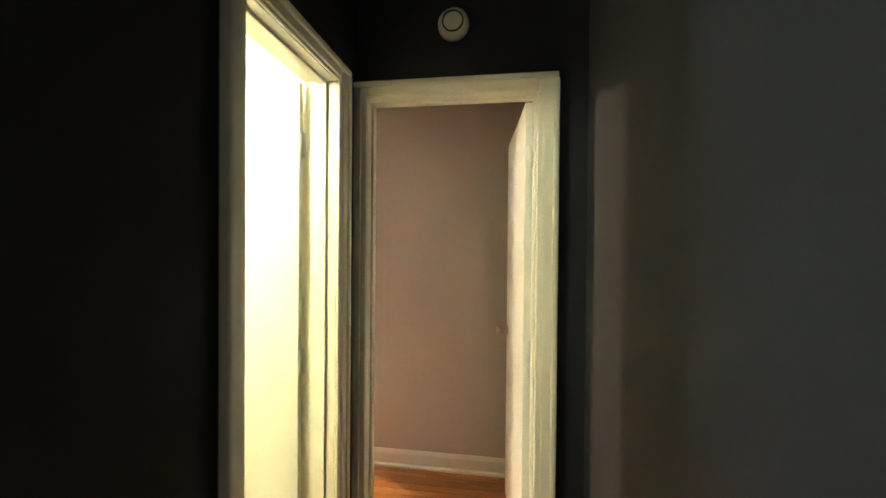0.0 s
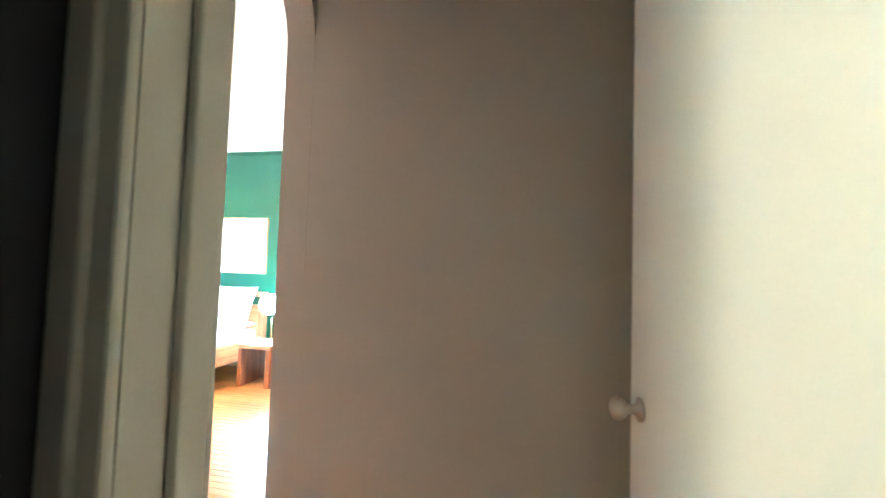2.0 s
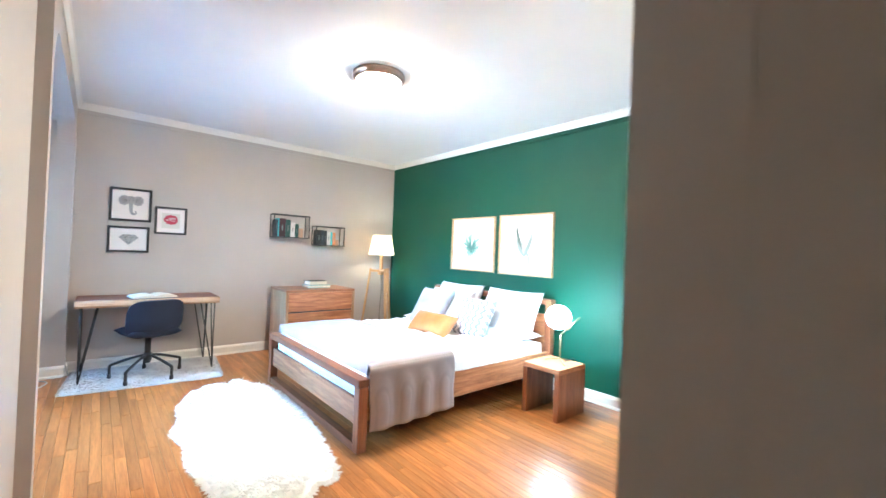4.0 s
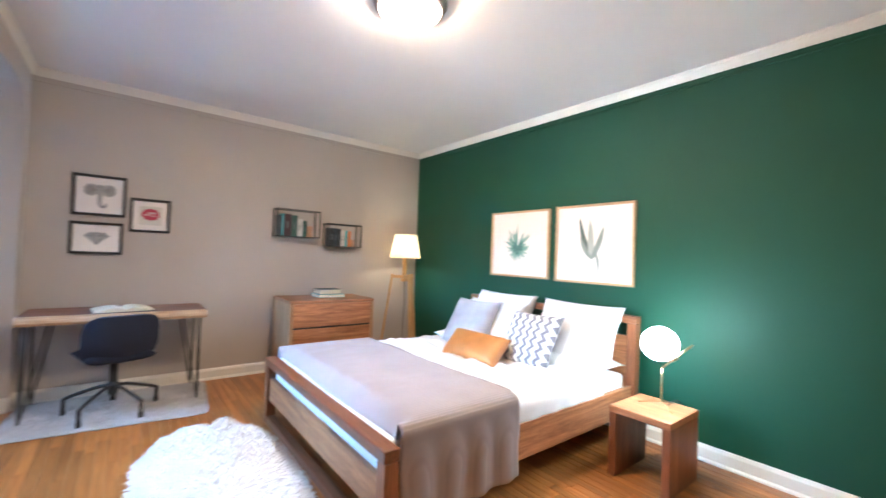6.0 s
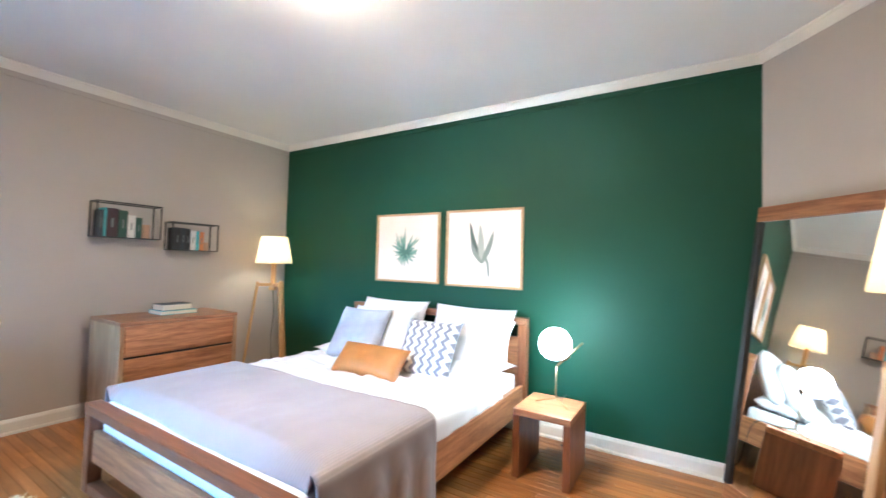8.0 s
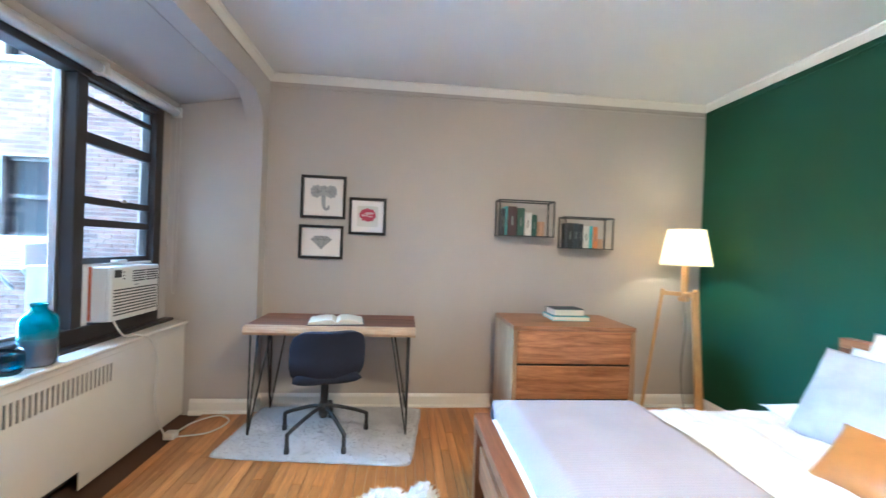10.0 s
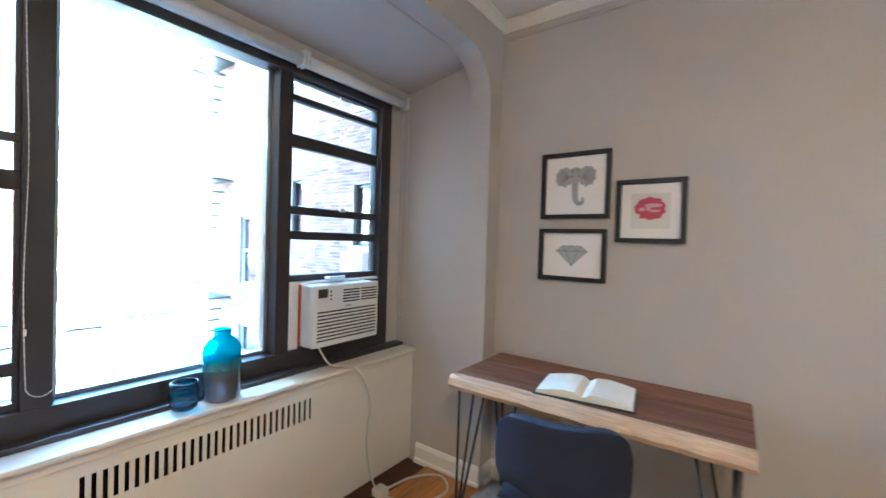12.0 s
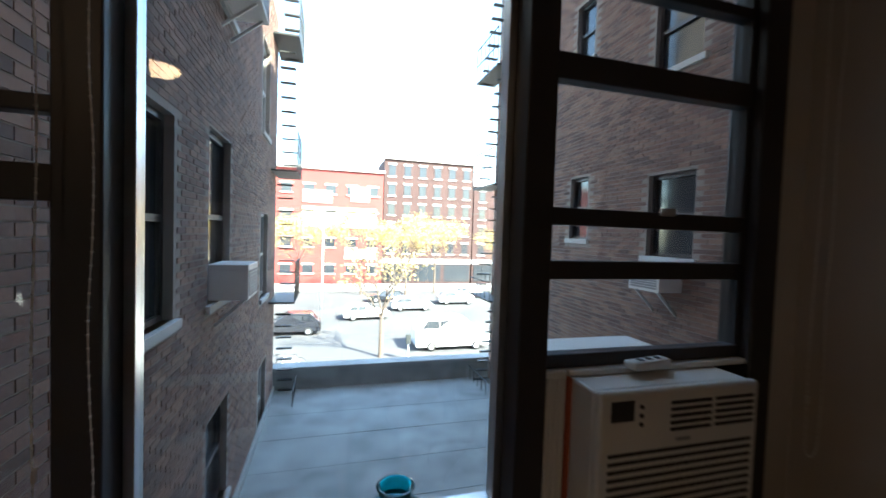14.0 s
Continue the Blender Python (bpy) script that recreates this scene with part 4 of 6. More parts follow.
def agave(t):
    rng = random.Random(4)
    for ring, (n, ln, wd) in enumerate(((21, 0.255, 0.026), (17, 0.19, 0.026), (13, 0.12, 0.022))):
        bm = bmesh.new()
        for k in range(n):
            a = 2 * math.pi * (k + 0.35 * ring) / n + rng.uniform(-0.1, 0.1)
            q = ln * rng.uniform(0.75, 1.05) * (0.76 + 0.24 * math.sin(a) if math.sin(a) > -0.2 else 0.58)
            blade(bm, (-0.02, -0.05), (-0.02 + q * math.cos(a), -0.05 + q * math.sin(a)), wd, -0.0075 - 0.0006 * ring - 0.00002 * k, rng.uniform(-0.012, 0.012))
        part("drawn_leaf", bm, INK_GREEN[(2, 1, 0)[ring]], t, "green agave drawing")


def tulip(t):
    bm = bmesh.new()
    blade(bm, (0.055, -0.25), (-0.03, 0.0), 0.026, -0.0078, -0.03)
    part("drawn_stem", bm, INK_GREY[1], t, "grey-green stem drawing")
    for k, (tip, w, b, m) in enumerate((((-0.13, 0.235), 0.048, 0.02, 0), ((-0.03, 0.21), 0.062, 0.0, 2), ((0.100, 0.155), 0.050, -0.012, 1), ((-0.12, 0.065), 0.042, 0.015, 1))):
        bm = blade(bmesh.new(), (-0.008, -0.13), tip, w, -0.0082 - 0.0004 * k, b)
        part("drawn_petal", bm, INK_GREY[m], t, "grey-green petal drawing")


framed("picture", (-3.975, NY, 1.465), 0.755, 0.665, 0.018, 0.028, 0, PALE_FRAME, "agave print in a pale oak frame on the green wall", agave, "prints over the bed")
framed("picture", (-3.155, NY, 1.465), 0.735, 0.680, 0.018, 0.028, 0, PALE_FRAME, "tulip print in a pale oak frame on the green wall", tulip, "prints over the bed")


def disc(bm, cx, cz, rx, rz, y, n=20):
    vs = [bm.verts.new((cx + rx * math.cos(2 * math.pi * k / n), y, cz + rz * math.sin(2 * math.pi * k / n))) for k in range(n)]
    bm.faces.new(vs[::-1])
    return bm


def lobed(bm, cx, cz, rx, rz, y, seed, n=40):
    """A flat patch with a wavy rim."""
    vs = []
    for k in range(n):
        a = 2 * math.pi * k / n
        q = 1 + 0.16 * noise.noise(Vector((2.4 * math.cos(a), 2.4 * math.sin(a), seed))) + 0.07 * math.sin(9 * a + seed)
        vs.append(bm.verts.new((cx + rx * q * math.cos(a), y, cz + rz * q * math.sin(a))))
    bm.faces.new(vs[::-1])
    return bm


def elephant(t):
    rng = random.Random(9)
    for s in (-1, 1):
        part("drawn_ear", lobed(bmesh.new(), s * 0.060, 0.046, 0.046, 0.052, -0.0078, 3 + s), INK_SOFT, t, "pale grey elephant ear drawing")
        bm = bmesh.new()
        for k in range(9):
            a = radians(-70 + 17.5 * k)
            c, e = Vector((s * 0.030, 0, 0.046)), Vector((s * (0.058 + 0.040 * math.cos(a)), 0, 0.046 + 0.046 * math.sin(a)))
            beam((c.x, -0.0086, c.z), (e.x, -0.0086, e.z), 0.0022, 0.0006, bm, 0, up=(0, 1, 0))
        tagged(part("drawn_vein", bm, INK_BLACK, t, "fine dark lines fanning over the ear"), kind="stuff")
    bm = lobed(bmesh.new(), 0, 0.050, 0.036, 0.044, -0.0090, 7)
    pts = curve_points([(0, 0, 0.025), (0, 0, -0.03), (0.004, 0, -0.075), (0.022, 0, -0.098), (0.042, 0, -0.088), (0.040, 0, -0.070)], 8)
    for k, p in enumerate(pts):
        w = 0.019 - 0.012 * k / len(pts)
        disc(bm, p.x, p.z, w, w, -0.0092 - 0.00003 * k, 10)
    part("drawn_head", bm, INK_SOFT, t, "grey elephant head and trunk drawing")
    bm = bmesh.new()
    for k in range(11):
        p = pts[3 + 3 * k]
        w = 0.015 - 0.0009 * k
        beam((p.x - w, -0.0108, p.z + 0.002), (p.x + w, -0.0108, p.z - 0.001), 0.0024, 0.0005, bm, 0, up=(0, 1, 0))
    for s in (-1, 1):
        lobed(bm, s * 0.019, 0.048, 0.006, 0.005, -0.0106, 2, 12)
        for k in range(4):
            z = 0.066 + 0.006 * k
            beam((s * 0.004, -0.0108, z), (s * (0.024 - 0.003 * k), -0.0108, z + rng.uniform(0.002, 0.006)), 0.002, 0.0005, bm, 0, up=(0, 1, 0))
    tagged(part("drawn_shading", bm, INK_BLACK, t, "dark wrinkle lines and eyes"), kind="stuff")


def diamond(t):
    bm = bmesh.new()
    vs = [bm.verts.new(p) for p in ((-0.085, -0.008, 0.02), (-0.05, -0.008, 0.05), (0.05, -0.008, 0.05), (0.085, -0.008, 0.02), (0, -0.008, -0.06))]
    bm.faces.new(vs)
    part("drawn_gem", bm, INK_SOFT, t, "grey cut gem drawing")
    bm = bmesh.new()
    for a, b in (((-0.085, 0.02), (0.085, 0.02)), ((-0.03, 0.02), (0, -0.06)), ((0.03, 0.02), (0, -0.06)), ((-0.05, 0.05), (-0.03, 0.02)), ((0, 0.05), (-0.03, 0.02)), ((0, 0.05), (0.03, 0.02)), ((0.05, 0.05), (0.03, 0.02))):
        beam((a[0], -0.0086, a[1]), (b[0], -0.0086, b[1]), 0.003, 0.0008, bm, 0, up=(0, 1, 0))
    part("drawn_facets", bm, INK_BLACK, t)


def bloom(t):
    bm = bmesh.new()
    rim = []
    for k in range(48):
        a = 2 * math.pi * k / 48
        q = 1 + 0.26 * noise.noise(Vector((2.2 * math.cos(a), 2.2 * math.sin(a), 4.0))) + 0.12 * noise.noise(Vector((7 * math.cos(a), 7 * math.sin(a), 1.0)))
        rim.append(bm.verts.new((0.066 * q * math.cos(a), -0.008, 0.012 + 0.054 * q * math.sin(a))))
    bm.faces.new(rim)
    for cx, cz, rx, rz in ((0.012, 0.026, 0.040, 0.010), (-0.036, 0.008, 0.014, 0.010), (0.020, 0.000, 0.024, 0.006), (-0.008, 0.012, 0.010, 0.012)):
        gap = bmesh.new()
        disc(gap, cx, cz, rx, rz, -0.0086, 9)
        part("pale_patch", gap, INK_PINK, t)
    part("drawn_shape", bm, INK_RED, t, "crimson shape drawing")
    part("mount", box(-0.085, 0.085, -0.0068, -0.0062, -0.085, 0.085), paint("ivory_mount_card", (0.64, 0.62, 0.56), 0.8), t, "ivory card behind the drawing")


for art, y0, y1, z0, z1, lab in ((elephant, 0.645, 1.005, 1.545, 1.895, "elephant drawing in a black frame above the desk"), (diamond, 0.64, 0.995, 1.215, 1.49, "cut gem drawing in a black frame above the desk"),
                                 (bloom, 1.035, 1.338, 1.425, 1.73, "crimson print in a black frame above the desk")):
    framed("picture", (WX, (y0 + y1) / 2, (z0 + z1) / 2), y1 - y0, z1 - z0, 0.022, 0.026, 90, BLACK_FRAME, lab, art, "prints over the desk")

# ---------- ceiling light ----------
cl = thing("ceiling_light", (-3.11, 2.19, CZ), 0, "round flush ceiling light with bronze ring, lit", "ceiling light")
part("ring", lathe([(0.10, 0.0), (0.200, 0.0), (0.203, -0.02), (0.190, -0.048), (0.172, -0.056), (0.165, -0.05), (0.165, -0.01), (0.10, -0.005)], 48), BRONZE_RING, cl, "brushed bronze ring", True)
part("diffuser", lathe([(0.170, -0.045), (0.166, -0.062), (0.14, -0.085), (0.09, -0.100), (0.0, -0.106)], 48), glow("lit_frosted_glass_diffuser", (1.0, 0.64, 0.38), 2.4), cl, "lit frosted glass bowl", True)

# smoke detector above the bedroom door
sd = thing("smoke_detector", (0.30, DY0, 2.305), 0, "round cream smoke detector on the wall over the door", "smoke detector")
part("case", turned(lathe([(0.0, 0.038), (0.03, 0.038), (0.05, 0.034), (0.060, 0.022), (0.062, 0.0), (0.0, 0.0)], 36), pose(0, 0, 0, 90, 0, 0)), DOOR_PAINT, sd, smooth=True)
part("vent_ring", turned(lathe([(0.036, 0.036), (0.036, 0.040), (0.042, 0.040), (0.042, 0.034)], 36), pose(0, 0, 0, 90, 0, 0)), AC_DARK, sd, "dark vent ring")
part("test_button", turned(lathe([(0.0, 0.041), (0.010, 0.041), (0.011, 0.037)], 16), pose(0, 0, 0, 90, 0, 0)), AC_PLASTIC, sd)

# ---------- window ----------
YO, YI = PY - 0.05, PY + 0.05


def window_bar(t, name, x0, x1, z0, z1, y0=YO, y1=YI, mat=DARK_FRAME, bevel=0.004, label=""):
    return part(name, box(x0, x1, y0, y1, z0, z1, bevel), mat, t, label)


ZB, ZT = 0.735, 2.27
win = thing("window_1", (0, 0, 0), 0, "dark metal window with fixed pane between two sashes", "window", kind="structure")
window_bar(win, "window_frame", -5.585, -5.50, ZB, ZT)
wall("wall_bay_jamb", box(BX, -5.585, YO - 0.02, YI - 0.012, 0.70, 2.285), GREY_WALL, "narrow greige plaster return beside the window")
window_bar(win, "window_frame", -3.33, BE - 0.1, ZB, ZT)
window_bar(win, "window_frame", -5.50, -3.33, ZB - 0.01, 0.82)
window_bar(win, "window_frame", -5.50, -3.33, 2.225, ZT)
window_bar(win, "mullion", -4.875, -4.80, 0.82, 2.225)
window_bar(win, "mullion", -4.005, -3.93, 0.82, 2.225)
for x in (-4.80, -4.026):
    window_bar(win, "pane_bead", x, x + 0.02, 0.82, 2.225, YO - 0.012, YO + 0.03, SILVER, 0.002, "bright aluminium edge")
window_bar(win, "pane_bead", -4.78, -4.026, 0.82, 0.837, YO - 0.012, YO + 0.03, SILVER, 0.002, "bright aluminium edge")
window_bar(win, "inner_sill", BX, BE - 0.1, 0.712, 0.735, YI - 0.04, YI + 0.055)


def pane(t, x0, x1, z0, z1, y):
    ob = part("pane", box(x0, x1, y - 0.002, y + 0.002, z0, z1), PANE, t, "clear window glass")
    ob.visible_shadow = False
    return ob


pane(win, -4.78, -4.026, 0.835, 2.225, PY - 0.045)


def sash(x0, x1, bars, name_label, glasses, y):
    s = thing("window_sash", (0, 0, 0), 0, name_label, "window sash", "window sashes", "structure")
    for z0, z1 in bars:
        part("sash_rail", box(x0, x1, y - 0.02, y + 0.02, z0, z1, 0.003), DARK_FRAME, s)
    for x, xx in ((x0, x0 + 0.014), (x1 - 0.016, x1)):
        part("sash_stile", box(x, xx, y - 0.017, y + 0.017, bars[-1][0], bars[0][1], 0.002), DARK_FRAME, s)
    for z0, z1 in glasses:
        pane(s, x0 + 0.014, x1 - 0.016, z0, z1, y)
    return s


xr0, xr1 = -5.50, -4.875
sr = sash(xr0, xr1, [(2.212, 2.225), (2.106, 2.135), (1.868, 1.932), (1.522, 1.564), (1.390, 1.435), (1.172, 1.206)], "raised dark metal sash above the air conditioner", [(2.135, 2.212), (1.932, 2.106), (1.564, 1.868), (1.435, 1.522), (1.206, 1.390)], PY)
sl = sash(-3.93, -3.33, [(2.205, 2.225), (1.676, 1.706), (1.524, 1.588), (0.932, 0.977), (0.82, 0.845)], "dark metal sash beside the fixed pane", [(1.706, 2.205), (1.588, 1.676), (0.977, 1.524), (0.845, 0.932)], PY)
part("sash_latch", box(-5.24, -5.20, PY + 0.02, PY + 0.035, 1.555, 1.575, 0.003), NICKEL, sr, "small metal latch")
part("sash_latch", box(-5.27, -5.19, PY + 0.018, PY + 0.03, 2.19, 2.205, 0.003), NICKEL, sr, "small metal latch")

# roller blinds, rolled up
for x0, x1 in ((BX + 0.03, -4.90), (-4.89, BE - 0.12)):
    rb = thing("roller_blind", (0, 0, 0), 0, "white roller blind rolled up over the window", "roller blind", "roller blinds")
    part("roll", rod((x0 + 0.015, PY + 0.095, 2.285), (x1 - 0.015, PY + 0.095, 2.285), 0.030, seg=28), BLIND, rb, smooth=True)
    for x in (x0, x1 - 0.013):
        part("bracket", box(x, x + 0.013, PY + 0.06, PY + 0.135, 2.25, 2.325, 0.004), CABLE_WHITE, rb)


def chain(x, y, z0, z1, w, label):
    """Bead chain loop of a blind."""
    t = thing("blind_chain", (0, 0, 0), 0, label, "blind chain", "blind chains")
    pts = [(x + w * 0.25, y, z1)] + [(x + w / 2 + 0.004 * math.sin(k), y, z1 + (z0 + 0.05 - z1) * k / 10) for k in range(1, 11)]
    pts += [(x + w / 2 * math.cos(a), y, z0 + 0.05 - 0.05 * math.sin(a)) for a in (0.5, 1.0, 1.57, 2.1, 2.6)]
    pts += [(x - w / 2 - 0.004 * math.sin(k * 1.7), y, z0 + 0.05 + (z1 - z0 - 0.05) * k / 10) for k in range(0, 10)] + [(x - w * 0.25, y, z1)]
    line = curve_points(pts, 6)
    part("cord", tube(line, 0.0012, 5), CABLE_WHITE, t)
    bm = bmesh.new()
    acc, last = 0.0, line[0]
    for p in line:
        acc += (p - last).length
        last = p
        if acc > 0.011:
            acc = 0.0
            bmesh.ops.create_icosphere(bm, subdivisions=1, radius=0.0028, matrix=Matrix.Translation(p))
    tagged(part("beads", bm, CABLE_WHITE, t, "white plastic beads", True), kind="stuff")
    part("joiner", rod((x + w / 2, y, 1.07), (x + w / 2, y, 1.09), 0.004, seg=8), CABLE_WHITE, t)
    return t


chain(-3.97, PY + 0.09, 0.87, 2.28, 0.075, "white bead chain looped in front of the mullion")
chain(BX + 0.045, PY + 0.12, 0.92, 2.28, 0.05, "white bead chain hanging beside the window")

# ---------- radiator cover ----------
RY = -0.160
rc = thing("radiator_cover", (-4.4, RY, 0), 0, "cream painted metal radiator cover under the window", "radiator cover")
bm = box(BX - (-4.4), BE - 0.1 + 4.4, PY + 0.05 - RY, 0.035, 0.69, 0.715, 0.01)
part("top_shelf", bm, SILL_PAINT, rc)
# slotted front: strips between the slots
fx0, fx1 = BX + 4.4, BE - 0.1 + 4.4
sx0, sx1 = -4.935 + 4.4, -4.045 + 4.4
bm = bmesh.new()
box(fx0, fx1, 0.0, 0.006, 0.61, 0.69, bm=bm)
box(fx0, sx0, 0.0, 0.006, 0.0, 0.61, bm=bm)
box(sx1, fx1, 0.0, 0.006, 0.0, 0.61, bm=bm)
box(sx0, sx1, 0.0, 0.006, 0.10, 0.505, bm=bm)
box(sx0, -0.30, 0.0, 0.006, 0.0, 0.10, bm=bm)
box(0.12, sx1, 0.0, 0.006, 0.0, 0.10, bm=bm)
n = 30
pitch = (sx1 - sx0) / n
for k in range(n):
    box(sx0 + pitch * k, sx0 + pitch * (k + 0.52), 0.0, 0.006, 0.505, 0.61, bm=bm)
part("front_panel", bm, SILL_PAINT, rc, "panel with a row of upright slots")
part("lip", box(fx0, fx1, 0.006, 0.012, 0.655, 0.688, 0.003), SILL_PAINT, rc)
# near-black sheet behind the slots paints the shade inside the cover
part("inner_shade", box(fx0, fx1, -0.12, -0.10, 0.0, 0.68), AC_DARK, rc, "dark sheet standing in for shade inside the cover")

# ---------- air conditioner ----------
ac = thing("air_conditioner", (-5.175, PY - 0.06, 0.82), 0, "white window air conditioner in the sash opening", "air conditioner")
aw = 0.225
part("case", box(-aw, aw, -0.25, 0.185, 0.012, 0.335, 0.008), AC_PLASTIC, ac)
part("front_bezel", box(-aw - 0.004, aw + 0.004, 0.186, 0.210, 0.014, 0.338, 0.010, seg=3), AC_PLASTIC, ac)
# the bezel has no openings: dark strips paint the shade of its slots
for k in range(9):
    z = 0.045 + k * 0.0185
    part("grille_slot_shade", box(-aw + 0.018, aw - 0.022, 0.209, 0.2115, z, z + 0.008), AC_DARK, ac)
for x0 in (-aw + 0.015, -aw + 0.145):
    for k in range(5):
        part("vent_slot_shade", box(x0, x0 + 0.118, 0.209, 0.2115, 0.238 + k * 0.0155, 0.246 + k * 0.0155), AC_DARK, ac)
part("display", box(aw - 0.085, aw - 0.025, 0.2095, 0.2125, 0.272, 0.318, 0.001), AC_DARK, ac, "small black display")
for k in range(3):
    part("button", rod((aw - 0.105, 0.2095, 0.262 + k * 0.02), (aw - 0.105, 0.2135, 0.262 + k * 0.02), 0.005, seg=10), AC_DARK, ac)
part("logo_plate", box(-0.02, 0.02, 0.2095, 0.2115, 0.214, 0.222), paint("grey_badge", (0.3, 0.3, 0.3), 0.4), ac, "plain grey badge")
part("seal_strip", box(aw + 0.002, aw + 0.008, 0.08, 0.104, 0.02, 0.335), paint("orange_red_seal", (0.45, 0.10, 0.04), 0.6), ac, "orange-red seal strip")
part("side_panel", box(aw + 0.010, 0.318, 0.0, 0.095, 0.0, 0.352, 0.006), AC_PLASTIC, ac, "white accordion side panel")
for k in range(5):
    part("panel_fold", box(aw + 0.020 + 0.013 * k, aw + 0.026 + 0.013 * k, 0.095, 0.100, 0.015, 0.335, 0.002), AC_PLASTIC, ac)
part("top_strip", box(-0.37, 0.233, -0.01, 0.10, 0.337, 0.352, 0.003), AC_PLASTIC, ac)
part("side_panel", box(-0.372, -aw - 0.008, 0.0, 0.02, 0.0, 0.337, 0.003), DARK_FRAME, ac, "dark filler panel")
rm = thing("remote_control", (-5.16, PY + 0.05, 1.1725), 10, "white remote control on the air conditioner", "remote control")
part("body", box(-0.065, 0.065, -0.02, 0.02, 0.0, 0.02, 0.005), AC_PLASTIC, rm)
for k in range(3):
    part("button", box(-0.04 + 0.03 * k, -0.025 + 0.03 * k, -0.008, 0.008, 0.0195, 0.022), AC_DARK, rm)
pc = thing("power_cable", (0, 0, 0), 0, "white air conditioner cable running to the floor", "cable")
part("cord", tube(curve_points([(-4.985, PY + 0.14, 0.845), (-5.05, -0.185, 0.74), (-5.13, -0.140, 0.722), (-5.20, -0.108, 0.67), (-5.27, -0.105, 0.50), (-5.26, -0.11, 0.25), (-5.27, -0.06, 0.05), (-5.32, -0.02, 0.012),
                                (-5.50, 0.02, 0.008), (-5.62, 0.14, 0.008), (-5.52, 0.26, 0.008), (-5.34, 0.20, 0.008), (-5.27, 0.03, 0.012)], 10), 0.0055, 8), CABLE_WHITE, pc, smooth=True)
part("plug", box(-5.31, -5.24, -0.045, 0.025, 0.0, 0.045, 0.008), CABLE_WHITE, pc, "white plug block")

# ---------- vase and tumbler ----------


def ombre_glass():
    m, nt, b = nodes_of("blue_to_grey_glass")
    tc = nt.nodes.new("ShaderNodeTexCoord")
    sep = nt.nodes.new("ShaderNodeSeparateXYZ")
    nt.links.new(tc.outputs["Object"], sep.inputs[0])
    mr = nt.nodes.new("ShaderNodeMapRange")
    mr.inputs[1].default_value, mr.inputs[2].default_value = 0.10, 0.19
    nt.links.new(sep.outputs["Z"], mr.inputs[0])
    nt.links.new(ramp(nt, mr.outputs[0], [(0.0, (0.20, 0.22, 0.28)), (1.0, (0.03, 0.56, 0.66))]), b.inputs["Base Color"])
    nt.links.new(ramp(nt, mr.outputs[0], [(0.0, (0.25, 0.25, 0.25)), (1.0, (0.92, 0.92, 0.92))]), b.inputs["Transmission Weight"])
    b.inputs["Roughness"].default_value = 0.06
    b.inputs["IOR"].default_value = 1.4
    nt.links.new(ramp(nt, mr.outputs[0], [(0.0, (0.55, 0.55, 0.55)), (1.0, (0.0, 0.0, 0.0))]), b.inputs["Metallic"])
    return m


vs = thing("vase", (-4.512, -0.215, 0.715), 0, "bottle vase of glass fading from blue to metallic grey", "vase")
part("body", lathe([(0.0, 0.0), (0.062, 0.0), (0.072, 0.012), (0.074, 0.04), (0.074, 0.20), (0.070, 0.225), (0.052, 0.25), (0.035, 0.262), (0.030, 0.272), (0.034, 0.288), (0.037, 0.292), (0.032, 0.294), (0.027, 0.272),
                     (0.048, 0.245), (0.066, 0.220), (0.069, 0.20), (0.069, 0.04), (0.06, 0.012), (0.0, 0.010)], 48), ombre_glass(), vs, smooth=True)
tm = thing("tumbler", (-4.368, -0.212, 0.715), 0, "ribbed blue glass tumbler", "tumbler")
bm = lathe([(0.0, 0.0), (0.036, 0.0), (0.046, 0.012), (0.052, 0.045), (0.050, 0.085), (0.047, 0.108), (0.043, 0.108), (0.045, 0.085), (0.046, 0.045), (0.04, 0.018), (0.0, 0.014)], 72)
for v in bm.verts:
    rr = math.hypot(v.co.x, v.co.y)
    if rr > 0.0405 and 0.005 < v.co.z < 0.107:
        k = 1 + 0.028 * math.cos(24 * math.atan2(v.co.y, v.co.x))
        v.co.x *= k
        v.co.y *= k
part("body", bm, glass("blue_glass", (0.06, 0.56, 0.72), 0.03), tm, smooth=True)

# ---------- desk ----------
DKX0, DKX1, DKY0, DKY1, DKZ = -5.80, -5.25, 0.43, 1.60, 0.765
dk = thing("desk", ((DKX0 + DKX1) / 2, (DKY0 + DKY1) / 2, 0), 0, "live-edge walnut desk on black hairpin legs", "desk")
hx, hy = (DKX1 - DKX0) / 2, (DKY1 - DKY0) / 2
for x0, x1 in ((-hx, -0.06), (-0.058, 0.205)):
    part("board", box(x0, x1, -hy, hy, DKZ - 0.05, DKZ, 0.003), WALNUT, dk)
bm = bmesh.new()
n = 40
ring = []
for j in range(n + 1):
    y = -hy + 2 * hy * j / n
    w = 0.014 * noise.noise(Vector((y * 4, 1.3, 0))) + 0.007 * noise.noise(Vector((y * 13, 4.3, 0)))
    xs = hx - 0.02 + w
    ring.append([bm.verts.new(p) for p in ((0.207, y, DKZ), (xs - 0.016, y, DKZ), (xs, y, DKZ - 0.012), (xs + 0.012 + 0.5 * w, y, DKZ - 0.042), (xs + 0.002, y, DKZ - 0.062), (0.207, y, DKZ - 0.062))])
for a, b in zip(ring, ring[1:]):
    for k in range(6):
        bm.faces.new((a[k], b[k], b[(k + 1) % 6], a[(k + 1) % 6]))
bm.faces.new(ring[0])
bm.faces.new(ring[-1][::-1])
